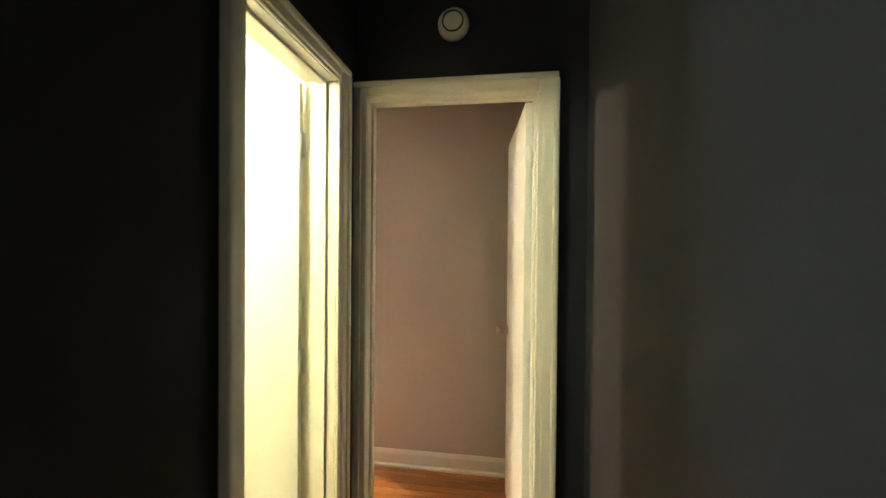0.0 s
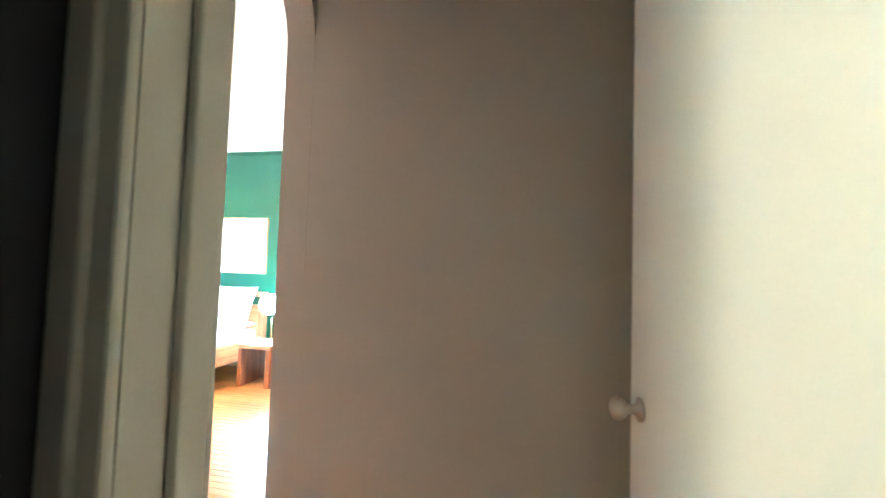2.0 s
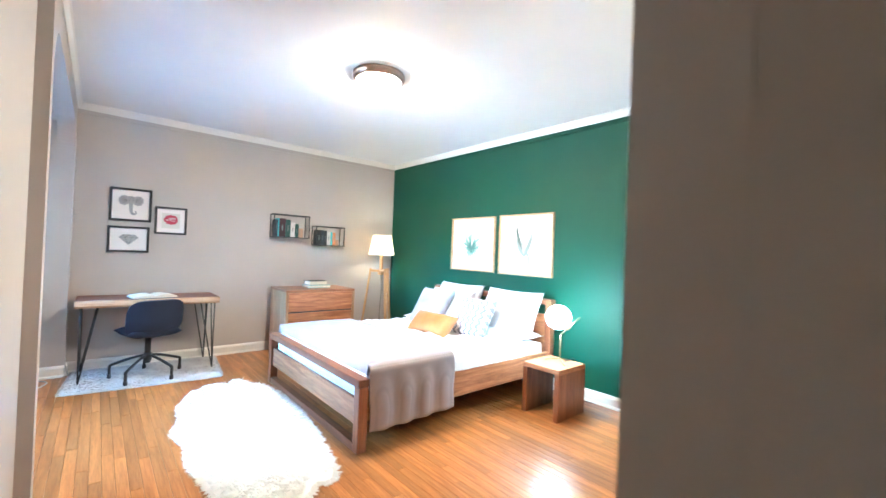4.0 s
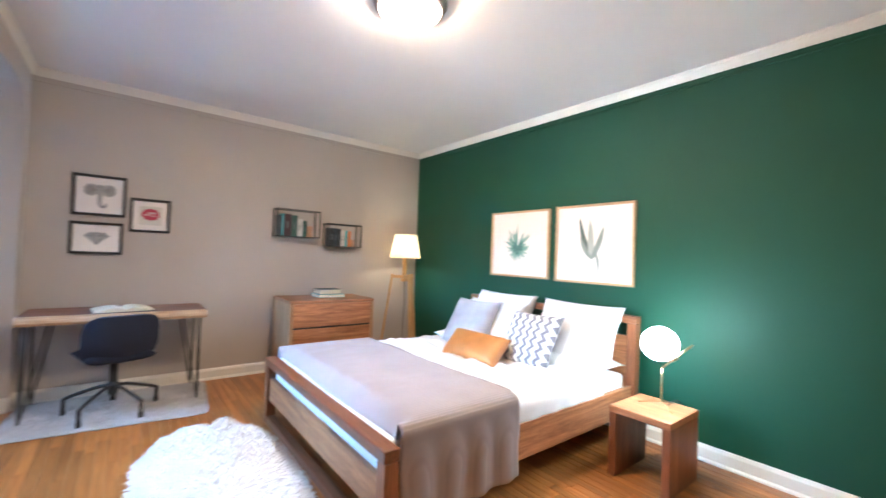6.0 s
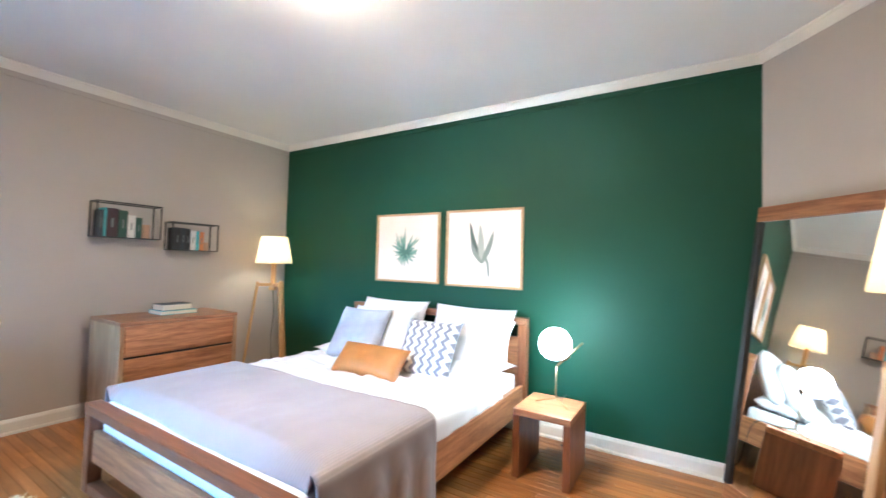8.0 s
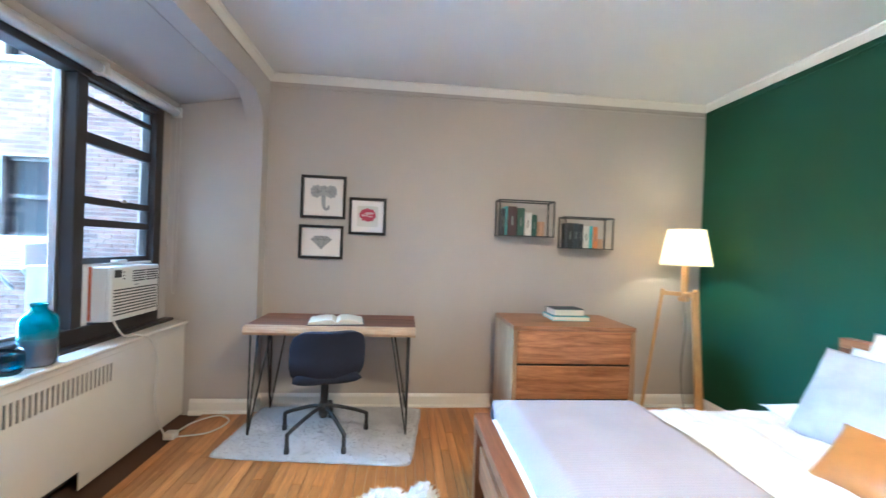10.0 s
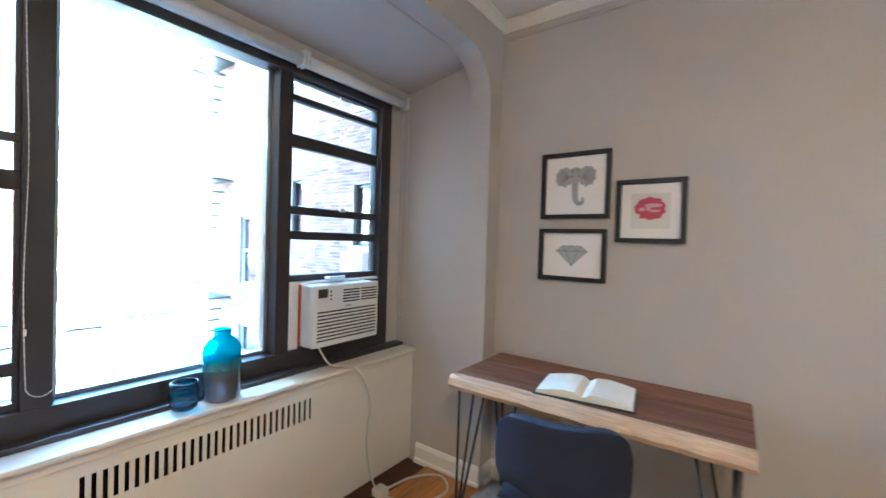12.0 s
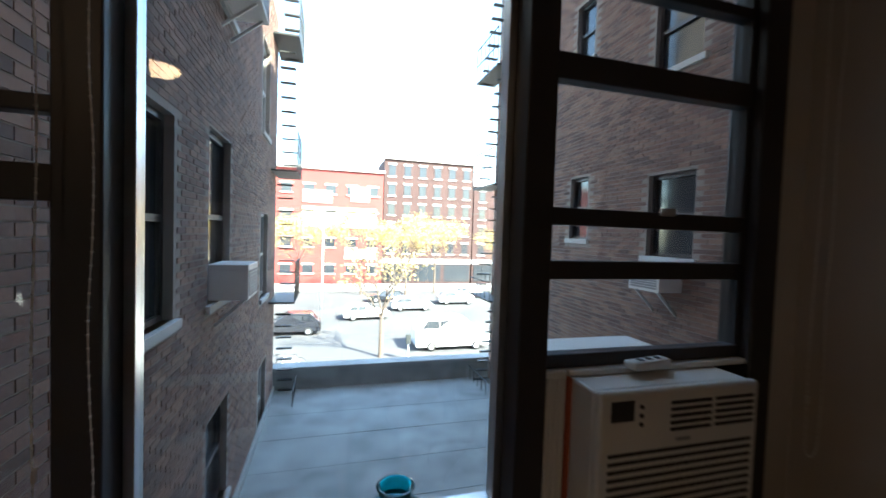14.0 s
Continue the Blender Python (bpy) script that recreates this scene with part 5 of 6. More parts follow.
bmesh.ops.recalc_face_normals(bm, faces=bm.faces[:])
part("live_edge", bm, SAPWOOD, dk, "pale bark-edged front board")
for sx in (-1, 1):
    for sy in (-1, 1):
        foot = Vector((sx * (hx - 0.04), sy * (hy - 0.045), 0.004))
        bm = bmesh.new()
        tops = [Vector((sx * (hx - 0.05), sy * (hy - 0.04), DKZ - 0.05)), Vector((sx * (hx - 0.18), sy * (hy - 0.05), DKZ - 0.05)), Vector((sx * (hx - 0.07), sy * (hy - 0.17), DKZ - 0.05))]
        for p in tops:
            rod(p, foot + (p - foot) * 0.012, 0.0062, seg=8, bm=bm)
        part("hairpin_leg", bm, BLACK_METAL, dk, "black steel hairpin leg", True)
        c = (tops[0] + tops[1] + tops[2]) / 3
        part("leg_plate", box(c.x - 0.07, c.x + 0.07, c.y - 0.07, c.y + 0.07, DKZ - 0.056, DKZ - 0.050), BLACK_METAL, dk)
ob_ = thing("open_book", (-5.47, 1.06, DKZ), 0, "open book with blank-looking pages on the desk", "book")
part("cover", box(-0.13, 0.13, -0.20, 0.20, 0.0, 0.005, 0.001), DARK_COVER, ob_, "dark blue cover")
for s in (-1, 1):
    bm = bmesh.new()
    pr = [(0.0, 0.006), (0.0, 0.018), (0.03, 0.036), (0.08, 0.038), (0.14, 0.028), (0.188, 0.018), (0.190, 0.006)]
    a = [bm.verts.new((-0.122, s * y, z)) for y, z in pr]
    b = [bm.verts.new((0.122, s * y, z)) for y, z in pr]
    bm.faces.new(a)
    bm.faces.new(b[::-1])
    for i in range(len(pr)):
        j = (i + 1) % len(pr)
        bm.faces.new((a[j], a[i], b[i], b[j]))
    bmesh.ops.recalc_face_normals(bm, faces=bm.faces[:])
    part("page_block", bm, PAPER_EDGE, ob_, "stack of white pages", False)
ob_.matrix_basis = pose(-5.46, 1.02, DKZ, 0, 0, 8)

# ---------- desk chair ----------
ch = thing("desk_chair", (-5.28, 0.985, 0.012), 16, "dark navy upholstered swivel chair with black star base", "chair")
bm = bmesh.new()
nu, nv = 32, 18
g = {}
for i in range(nu + 1):
    u = 0.994 * (-1 + 2 * i / nu)
    half = 0.178 * (1 - abs(u) ** 5) ** 0.28
    for j in range(nv + 1):
        v = j / nv
        z = 0.588 - half + 2 * half * v
        low = max(0.0, (0.60 - z) / 0.178)
        g[i, j] = bm.verts.new((0.255 - 0.110 * u * u - 0.085 * low ** 2.2 + 0.02 * max(0.0, (z - 0.6) / 0.178), 0.245 * u, z))
for i in range(nu):
    for j in range(nv):
        bm.faces.new((g[i, j], g[i + 1, j], g[i + 1, j + 1], g[i, j + 1]))
shell = part("backrest", bm, NAVY_CLOTH, ch, "curved navy back shell", True)
md = shell.modifiers.new("thick", "SOLIDIFY")
md.thickness, md.offset = 0.040, -1
md = shell.modifiers.new("round", "BEVEL")
md.width, md.segments, md.limit_method, md.angle_limit = 0.014, 3, "ANGLE", radians(50)
part("seat", turned(pillow(0.42, 0.44, 0.10, 8, 18, 0.02, 0.003), pose(0.0, 0, 0.445)), NAVY_CLOTH, ch, smooth=True)
part("under_shell", lathe([(0.0, 0.385), (0.11, 0.39), (0.16, 0.415), (0.165, 0.44), (0.0, 0.44)], 32), NAVY_CLOTH, ch, smooth=True)
part("column", rod((0, 0, 0.13), (0, 0, 0.40), 0.026), BLACK_METAL, ch, smooth=True)
part("hub", rod((0, 0, 0.15), (0, 0, 0.23), 0.036), BLACK_METAL, ch, smooth=True)
for k in range(5):
    a = radians(20 + 72 * k)
    d = Vector((math.cos(a), math.sin(a), 0))
    leg = part("base_leg", tube(curve_points([tuple(d * 0.02 + Vector((0, 0, 0.205))), tuple(d * 0.12 + Vector((0, 0, 0.185))), tuple(d * 0.285 + Vector((0, 0, 0.125))), tuple(d * 0.30 + Vector((0, 0, 0.10))), tuple(d * 0.30 + Vector((0, 0, 0.045)))], 6), 0.013, 10), BLACK_METAL, ch, smooth=True)
    part("glide", lathe([(0.0, -0.002), (0.015, -0.002), (0.017, 0.004), (0.017, 0.026), (0.013, 0.045), (0.0, 0.047)], 16, centre=(d.x * 0.30, d.y * 0.30)), BLACK_METAL, ch, "small black foot glide", True)


# ---------- rugs ----------
def fur_rug(name, outline, z, mat, label, seed, hair, count, lift):
    """A hide: a soft pad with many tapered tufts, densest at the rim."""
    rng = random.Random(seed)
    t = thing(name, (0, 0, 0), 0, label, "rug")
    pts = [Vector((x, y, 0)) for x, y in outline]
    c = sum(pts, Vector()) / len(pts)
    bm = bmesh.new()
    rings = []
    for k, (s, h) in enumerate(((1.0, 0.002), (0.985, lift * 0.6), (0.92, lift), (0.7, lift * 1.05), (0.4, lift * 0.98), (0.15, lift))):
        rings.append([bm.verts.new((c.x + (p.x - c.x) * s, c.y + (p.y - c.y) * s, z + h + 0.12 * lift * noise.noise(Vector((p.x * 5 * s, p.y * 5 * s, seed))))) for p in pts])
    n = len(pts)
    for a, b in zip(rings, rings[1:]):
        for i in range(n):
            bm.faces.new((a[i], a[(i + 1) % n], b[(i + 1) % n], b[i]))
    bm.faces.new(rings[-1])
    part("pelt", bm, mat, t, "", True)
    verts, faces = [], []
    for k in range(count):
        i = rng.randrange(n)
        u = rng.random()
        p = pts[i] * (1 - u) + pts[(i + 1) % n] * u
        s = 1.0 if k % 3 == 0 else rng.random() ** 0.5
        b = c + (p - c) * (s * 0.985)
        d = (p - c).normalized()
        ang = rng.uniform(-0.9, 0.9)
        d = Vector((d.x * math.cos(ang) - d.y * math.sin(ang), d.x * math.sin(ang) + d.y * math.cos(ang), 0))
        ln = hair * rng.uniform(0.6, 1.2)
        up = rng.uniform(0.15, 0.8)
        base = Vector((b.x, b.y, z + (lift * 0.8 if s < 0.95 else 0.004)))
        sd = Vector((-d.y, d.x, 0)) * hair * 0.11
        tip = base + d * ln + Vector((0, 0, ln * up * (0.7 if s < 0.95 else 0.25)))
        q = len(verts)
        verts += [tuple(base - sd), tuple(base + sd), tuple(base + Vector((0, 0, hair * 0.22))), tuple(tip)]
        faces += [(q, q + 1, q + 3), (q + 1, q + 2, q + 3), (q + 2, q, q + 3)]
    me = bpy.data.meshes.new("fur")
    me.from_pydata(verts, [], faces)
    me.materials.append(mat)
    o = new("fur", me)
    o.parent = t
    tagged(o, kind="stuff")
    return t


def blob(cx, cy, rx, ry, rot, seed, n=56, amp=0.10):
    out = []
    for k in range(n):
        a = 2 * math.pi * k / n
        r = 1 + amp * noise.noise(Vector((math.cos(a) * 1.6, math.sin(a) * 1.6, seed)))
        x, y = rx * r * math.cos(a), ry * r * math.sin(a)
        out.append((cx + x * math.cos(rot) - y * math.sin(rot), cy + x * math.sin(rot) + y * math.cos(rot)))
    return out


def squarish(cx, cy, rx, ry, rot, seed, n=72, power=7, amp=0.05):
    """Outline of a roughly rectangular hide with an uneven rim."""
    out = []
    for k in range(n):
        a = 2 * math.pi * k / n
        c, s = math.cos(a), math.sin(a)
        r = (abs(c) ** power + abs(s) ** power) ** (-1 / power) * (1 + amp * noise.noise(Vector((c * 4, s * 4, seed))))
        x, y = rx * r * c, ry * r * s
        out.append((cx + x * math.cos(rot) - y * math.sin(rot), cy + x * math.sin(rot) + y * math.cos(rot)))
    return out


fur_rug("fur_rug", squarish(-3.53, 1.45, 1.10, 0.40, radians(-3), 3, power=2.6, amp=0.16), 0.0, FUR, "fluffy white sheepskin rug on the oak floor", 3, 0.055, 9000, 0.030)
fur_rug("hide_rug", squarish(-5.385, 1.01, 0.445, 0.625, radians(-5.8), 11, 140, 24, 0.02), 0.0, HIDE, "white hide rug under the desk chair", 5, 0.022, 5000, 0.008)

# ---------- outside ----------
BRICK = paint("dark_red_brown_brick", (0.20, 0.115, 0.085), 0.85, 0.25, 3, 60, 0.6)
MORTAR = paint("grey_brown_mortar", (0.27, 0.235, 0.21), 0.9, 0.15, 2, 100, 0.5)


def brick_piece():
    m, nt, b = nodes_of("single_brick")
    oi = nt.nodes.new("ShaderNodeObjectInfo")
    ge = nt.nodes.new("ShaderNodeNewGeometry")
    ad = nt.nodes.new("ShaderNodeMath")
    ad.operation = "ADD"
    nt.links.new(oi.outputs["Random"], ad.inputs[0])
    nt.links.new(ge.outputs["Random Per Island"], ad.inputs[1])
    fr = nt.nodes.new("ShaderNodeMath")
    fr.operation = "FRACT"
    nt.links.new(ad.outputs[0], fr.inputs[0])
    c = ramp(nt, fr.outputs[0], [(0.0, (0.10, 0.066, 0.056)), (0.3, (0.19, 0.105, 0.080)), (0.6, (0.27, 0.165, 0.125)), (0.85, (0.17, 0.11, 0.09)), (1.0, (0.13, 0.085, 0.075))])
    f = noise_tex(nt, coords(nt), 45, 4)
    nt.links.new(mixed(nt, 1.0, c, ramp(nt, f, [(0.25, (0.75, 0.75, 0.75)), (0.7, (1.1, 1.1, 1.1))]), "MULTIPLY"), b.inputs["Base Color"])
    b.inputs["Roughness"].default_value = 0.9
    bump_into(nt, b, f, 0.5, 0.004)
    return m


BRICK1 = brick_piece()
ROOFING = paint("grey_roofing_felt", (0.34, 0.35, 0.335), 0.85, 0.24, 1.6, 80, 0.5)
ASPHALT = paint("asphalt", (0.075, 0.075, 0.077), 0.9, 0.2, 0.2, 30, 0.4)
CONCRETE = paint("pale_concrete", (0.38, 0.37, 0.35), 0.85, 0.12, 0.8, 40, 0.4)
LIMESTONE = paint("pale_stone_sill", (0.48, 0.47, 0.45), 0.8, 0.1, 3, 80, 0.3)
IRON = paint("dark_green_black_iron", (0.03, 0.035, 0.035), 0.5)
DARK_GLASS = paint("dark_window_glass", (0.03, 0.035, 0.042), 0.08, 0.1, 2, 20, 0.0)
WHITE_METAL = paint("white_window_metal", (0.55, 0.55, 0.54), 0.5)
RED_FACADE = paint("orange_red_facade_panel", (0.20, 0.036, 0.030), 0.7, 0.08, 0.4, 10, 0.2)
ROW_BRICK = paint("brown_red_row_house_brick", (0.055, 0.028, 0.026), 0.85, 0.15, 0.5, 12, 0.4)
CAR_DARK, CAR_WHITE, CAR_GREY = paint("dark_car_paint", (0.02, 0.022, 0.028), 0.2, 0.05, 2, 100, 0.0, coat=0.8), paint("white_car_paint", (0.70, 0.70, 0.69), 0.25, 0.03, 2, 100, 0.0, coat=0.8), paint("silver_car_paint", (0.42, 0.43, 0.45), 0.25, 0.04, 2, 100, 0.0, metal=0.5, coat=0.8)
RUBBER = paint("black_tyre_rubber", (0.02, 0.02, 0.02), 0.85)
BARK = paint("grey_brown_bark", (0.12, 0.09, 0.07), 0.9, 0.25, 6, 60, 0.7)
GOLD_LEAF = paint("yellow_autumn_leaf", (0.48, 0.36, 0.13), 0.6, 0.25, 0.8, 10, 0.1)

RZ, GZ = -2.6, -6.9                   # low roof and street levels
LX, RX, EY = -3.10, -8.9, -10.2       # court walls and their far ends

solid("ground", box(-400, 400, -600, 200, GZ - 0.5, GZ), ASPHALT, "grey asphalt ground reaching to the horizon", "ground", "structure")
solid("pavement", box(-120, 120, -17.5, -10.4, GZ, GZ + 0.15, 0.02), CONCRETE, "pale concrete pavement with a kerb", "pavement", "structure")
solid("pavement", box(-120, 120, -65.0, -57.5, GZ, GZ + 0.15, 0.02), CONCRETE, "pale concrete pavement across the street", "pavement", "structure")
# own building above, beside and below the room: unseen, added tall to shade the court
bm = bmesh.new()
box(-14, 4, PY - 0.125, 9, CZ + 0.16, 13, bm=bm)
box(-14, WX - 0.21, PY - 0.125, 9, GZ, CZ + 0.16, bm=bm)
box(1.11, 4, PY - 0.125, 9, GZ, CZ + 0.16, bm=bm)
box(WX - 0.21, 1.11, PY - 0.125, 9, GZ, -0.21, bm=bm)
box(WX - 0.21, 1.11, NY + 0.16, 9, -0.21, CZ + 0.16, bm=bm)
box(BE + 0.101, -2.11, PY - 0.125, PY + 0.1, -0.21, CZ + 0.16, bm=bm)
box(BX - 0.05, BE - 0.05, PY - 0.125, PY - 0.122, -0.21, 0.70, bm=bm)
solid("unseen_apartment_block", bm, BRICK, "unseen brown brick apartment block around the room, shading the court", "building", "structure")

roof = thing("low_roof", (0, 0, 0), 0, "flat grey felt roof of the low building below the window", "roof", kind="structure")
part("deck", box(RX, LX, EY - 0.2, PY - 0.13, RZ - 0.3, RZ), ROOFING, roof)
for k, y in enumerate((-2.2, -3.3, -4.4, -5.5, -6.6, -7.7, -8.8)):
    part("felt_lap", box(RX + 0.05, LX - 0.05, y - 1.085, y - 0.0, RZ, RZ + 0.006 + 0.002 * (k % 2), 0.002), ROOFING, roof)
part("parapet", box(RX - 0.2, LX + 0.1, EY - 0.42, EY - 0.12, GZ, RZ + 0.50), ROOFING, roof)
part("coping", box(RX - 0.2, LX + 0.1, EY - 0.48, EY - 0.06, RZ + 0.50, RZ + 0.58, 0.01), CONCRETE, roof, "pale concrete coping")
part("flashing", box(LX - 0.06, LX - 0.01, EY, PY - 0.14, RZ, RZ + 0.16, 0.005), CONCRETE, roof, "pale flashing strip")


def court_window(t, face, sgn, y0, y1, z0, z1, blind=0.3):
    """A recessed sash window in a court wall; face: the wall's x; sgn: where outside lies."""
    w = part("window", box(*sorted((face - sgn * 0.16, face - sgn * 0.12)), y0, y1, z0, z1), DARK_GLASS, t, "dark sash window")
    d0, d1 = sorted((face - sgn * 0.12, face - sgn * 0.08))
    for a, b, c, d in ((y0, y0 + 0.05, z0, z1), (y1 - 0.05, y1, z0, z1), (y0 + 0.05, y1 - 0.05, z1 - 0.06, z1), (y0 + 0.05, y1 - 0.05, z0, z0 + 0.05), (y0 + 0.05, y1 - 0.05, (z0 + z1) / 2 - 0.03, (z0 + z1) / 2 + 0.03)):
        part("frame_bar", box(d0, d1, a, b, c, d), DARK_FRAME if blind < 0.35 else WHITE_METAL, w)
    d0, d1 = sorted((face - sgn * 0.10, face + sgn * 0.05))
    part("sill", box(d0, d1, y0 - 0.08, y1 + 0.08, z0 - 0.09, z0, 0.008), LIMESTONE, w, "pale stone sill")
    return w


def window_unit(t, face, sgn, y, z, w=0.62, h=0.42, out=0.38):
    """An air conditioner sticking out of a court window."""
    d0, d1 = sorted((face - sgn * 0.05, face + sgn * out))
    u = part("wall_air_conditioner", box(d0, d1, y - w / 2, y + w / 2, z, z + h, 0.01), AC_PLASTIC, t, "white window air conditioner")
    f0, f1 = sorted((face + sgn * out, face + sgn * (out + 0.006)))
    for k in range(8):
        part("louvre", box(f0, f1, y - w / 2 + 0.04, y + w / 2 - 0.04, z + 0.04 + k * (h - 0.1) / 8, z + 0.065 + k * (h - 0.1) / 8), paint("grey_louvre", (0.25, 0.25, 0.25), 0.6) if k == 0 and "grey_louvre" not in bpy.data.materials else bpy.data.materials["grey_louvre"], u)
    for s in (-1, 1):
        part("support_strut", beam((face, y + s * w * 0.35, z - 0.32), (face + sgn * out * 0.85, y + s * w * 0.35, z), 0.03, 0.03, bevel=0), WHITE_METAL, u)
    return u


def court_wall(name, face, sgn, wins, label, ztop, depth=0.55):
    """A brick wall along y with window holes; bricks are laid proud of the mortar."""
    t = thing(name, (0, 0, 0), 0, label, "building", kind="structure")
    y0, y1 = EY, PY - 0.13
    ys = sorted({y0, y1, *[w[0] for w in wins], *[w[1] for w in wins]})
    zs = sorted({GZ, ztop, *[w[2] for w in wins], *[w[3] for w in wins]})
    bm = bmesh.new()
    a, b = sorted((face, face - sgn * 0.25))
    for ya, yb in zip(ys, ys[1:]):
        for za, zb in zip(zs, zs[1:]):
            ym, zm = (ya + yb) / 2, (za + zb) / 2
            if not any(w[0] < ym < w[1] and w[2] < zm < w[3] for w in wins):
                box(a, b, ya, yb, za, zb, bm=bm)
    bmesh.ops.remove_doubles(bm, verts=bm.verts[:], dist=1e-4)
    part("masonry", bm, MORTAR, t)
    a, b = sorted((face - sgn * 0.26, face - sgn * depth))
    part("core", box(a, b, y0 + 0.01, y1, GZ, ztop), MORTAR, t)
    for w in wins:
        court_window(t, face, sgn, *w[:4], w[4])
    return t


lw = [(-3.42, -2.5, 0.68, 2.42, 0.2), (-5.45, -4.45, 0.62, 2.6, 0.2), (-8.9, -8.0, 0.1, 1.8, 0.4), (-5.45, -4.45, -2.1, -0.75, 0.2), (-8.9, -8.0, -3.0, -1.3, 0.4), (-5.6, -4.6, 4.2, 6.0, 0.2), (-8.9, -8.0, 3.4, 5.2, 0.4), (-3.05, -2.05, 3.4, 5.4, 0.2)]
left_house = court_wall("neighbour_building", LX, -1, lw, "dark red brick building wing along the court", 13.0)
window_unit(left_house, LX, -1, -4.95, 0.64)
window_unit(left_house, LX, -1, -5.10, 4.2, out=0.45)
rw = [(-4.4, -3.6, 1.28, 2.45, 0.2), (-4.4, -3.6, 3.9, 5.1, 0.2), (-6.4, -5.85, 1.5, 2.65, 0.2), (-6.4, -5.85, 4.8, 5.9, 0.2), (-8.6, -7.7, 0.2, 1.9, 0.5), (-8.6, -7.7, -2.2, -0.8, 0.5)]
right_house = court_wall("neighbour_building", RX, 1, rw, "red-brown brick building wing across the court", 13.0)
window_unit(right_house, RX, 1, -4.0, 0.82, 0.55, 0.36)


def fire_escape(face, sgn, y, label):
    """Iron balconies with railings and ladder steps at the far end of a wing."""
    t = thing("fire_escape", (0, 0, 0), 0, label, "fire escape", "fire escapes")
    for k, z in enumerate((-3.2, -0.2, 2.8, 5.8)):
        x0, x1 = sorted((face, face + sgn * 0.55))
        part("platform", box(x0, x1, y - 1.2, y + 0.3, z, z + 0.04), IRON, t)
        for zz in (0.5, 0.95):
            part("rail", rod((face + sgn * 0.55, y - 1.2, z + zz), (face + sgn * 0.55, y + 0.3, z + zz), 0.015, seg=6), IRON, t)
        for m in range(6):
            yy = y - 1.2 + 0.3 * m
            part("baluster", rod((face + sgn * 0.55, yy, z), (face + sgn * 0.55, yy, z + 0.95), 0.010, seg=5), IRON, t)
        for m in range(10):
            part("tread", box(*sorted((face + sgn * 0.12, face + sgn * 0.46)), y - 1.1 + 0.12 * m, y - 0.98 + 0.12 * m, z + 0.3 * m, z + 0.3 * m + 0.03), IRON, t)
    return t


fire_escape(LX, -1, EY + 0.7, "dark iron fire escape on the brick wing")
fire_escape(RX, 1, EY + 0.9, "dark iron fire escape on the brick wing across the court")


# ---------- street ----------
def vehicle(place, rz, L, Wd, H, mat, label, cat, bonnet=0.27, boot=0.06, group="parked vehicles"):
    """A car or van: lofted body, window band, wheels, lamps."""
    t = thing(cat.replace(" ", "_"), place, rz, label, cat, group)
    prof = [(-L / 2, 0.32), (-L / 2 + 0.03, 0.62), (-L / 2 + 0.10, H * 0.56), (-L / 2 + bonnet * L, H * 0.62), (-L / 2 + bonnet * L + 0.18 * L, H * 0.97), (0.0, H), (L / 2 - boot * L - 0.10 * L, H * 0.98), (L / 2 - boot * L, H * 0.66), (L / 2 - 0.03, H * 0.60), (L / 2, 0.50), (L / 2 - 0.04, 0.30)]
    bm = prism(prof, -Wd / 2, Wd / 2)
    for v in bm.verts:
        if v.co.z > H * 0.64:
            v.co.y *= 0.84
    es = [e for e in bm.edges]
    bmesh.ops.bevel(bm, geom=es, offset=0.05, segments=2, affect="EDGES", profile=0.5)
    part("body", bm, mat, t)
    gb = [(-L / 2 + bonnet * L + 0.05 * L, H * 0.66), (-L / 2 + bonnet * L + 0.19 * L, H * 0.92), (L / 2 - boot * L - 0.13 * L, H * 0.92), (L / 2 - boot * L - 0.05 * L, H * 0.66)]
    for s in (-1, 1):
        y = s * (Wd / 2 * 0.86 + 0.015)
        third = (gb[3][0] - gb[0][0]) / 3
        for k in range(3):
            x0, x1 = gb[0][0] + third * k + 0.03, gb[0][0] + third * (k + 1) - 0.03
            t0 = max(x0, gb[1][0]) if k == 0 else x0
            t1 = min(x1, gb[2][0]) if k == 2 else x1
            bm = bmesh.new()
            vs = [bm.verts.new(p) for p in ((x0, y + s * 0.03, H * 0.67), (x1, y + s * 0.03, H * 0.67), (t1, y - s * 0.02, H * 0.91), (t0, y - s * 0.02, H * 0.91))]
            bm.faces.new(vs)
            part("side_window", bm, DARK_GLASS, t)
        for x in (-L * 0.31, L * 0.30):
            w = part("wheel", rod((x, s * (Wd / 2 - 0.2), 0.33), (x, s * (Wd / 2 + 0.01), 0.33), 0.33, seg=22), RUBBER, t, "", True)
            part("rim", rod((x, s * (Wd / 2 - 0.02), 0.33), (x, s * (Wd / 2 + 0.018), 0.33), 0.20, seg=16), CAR_GREY, w)
        part("headlight", box(-L / 2 - 0.01, -L / 2 + 0.10, s * Wd * 0.36 - 0.12, s * Wd * 0.36 + 0.12, H * 0.40, H * 0.47, 0.02), WHITE_METAL, t)
    bm = bmesh.new()
    xw0, xw1 = -L / 2 + bonnet * L + 0.005, -L / 2 + bonnet * L + 0.17 * L
    vs = [bm.verts.new(p) for p in ((xw0 - 0.02, -Wd * 0.40, H * 0.66), (xw0 - 0.02, Wd * 0.40, H * 0.66), (xw1 - 0.03, Wd * 0.36, H * 0.96), (xw1 - 0.03, -Wd * 0.36, H * 0.96))]
    bm.faces.new(vs)
    part("windscreen", bm, DARK_GLASS, t)
    return t


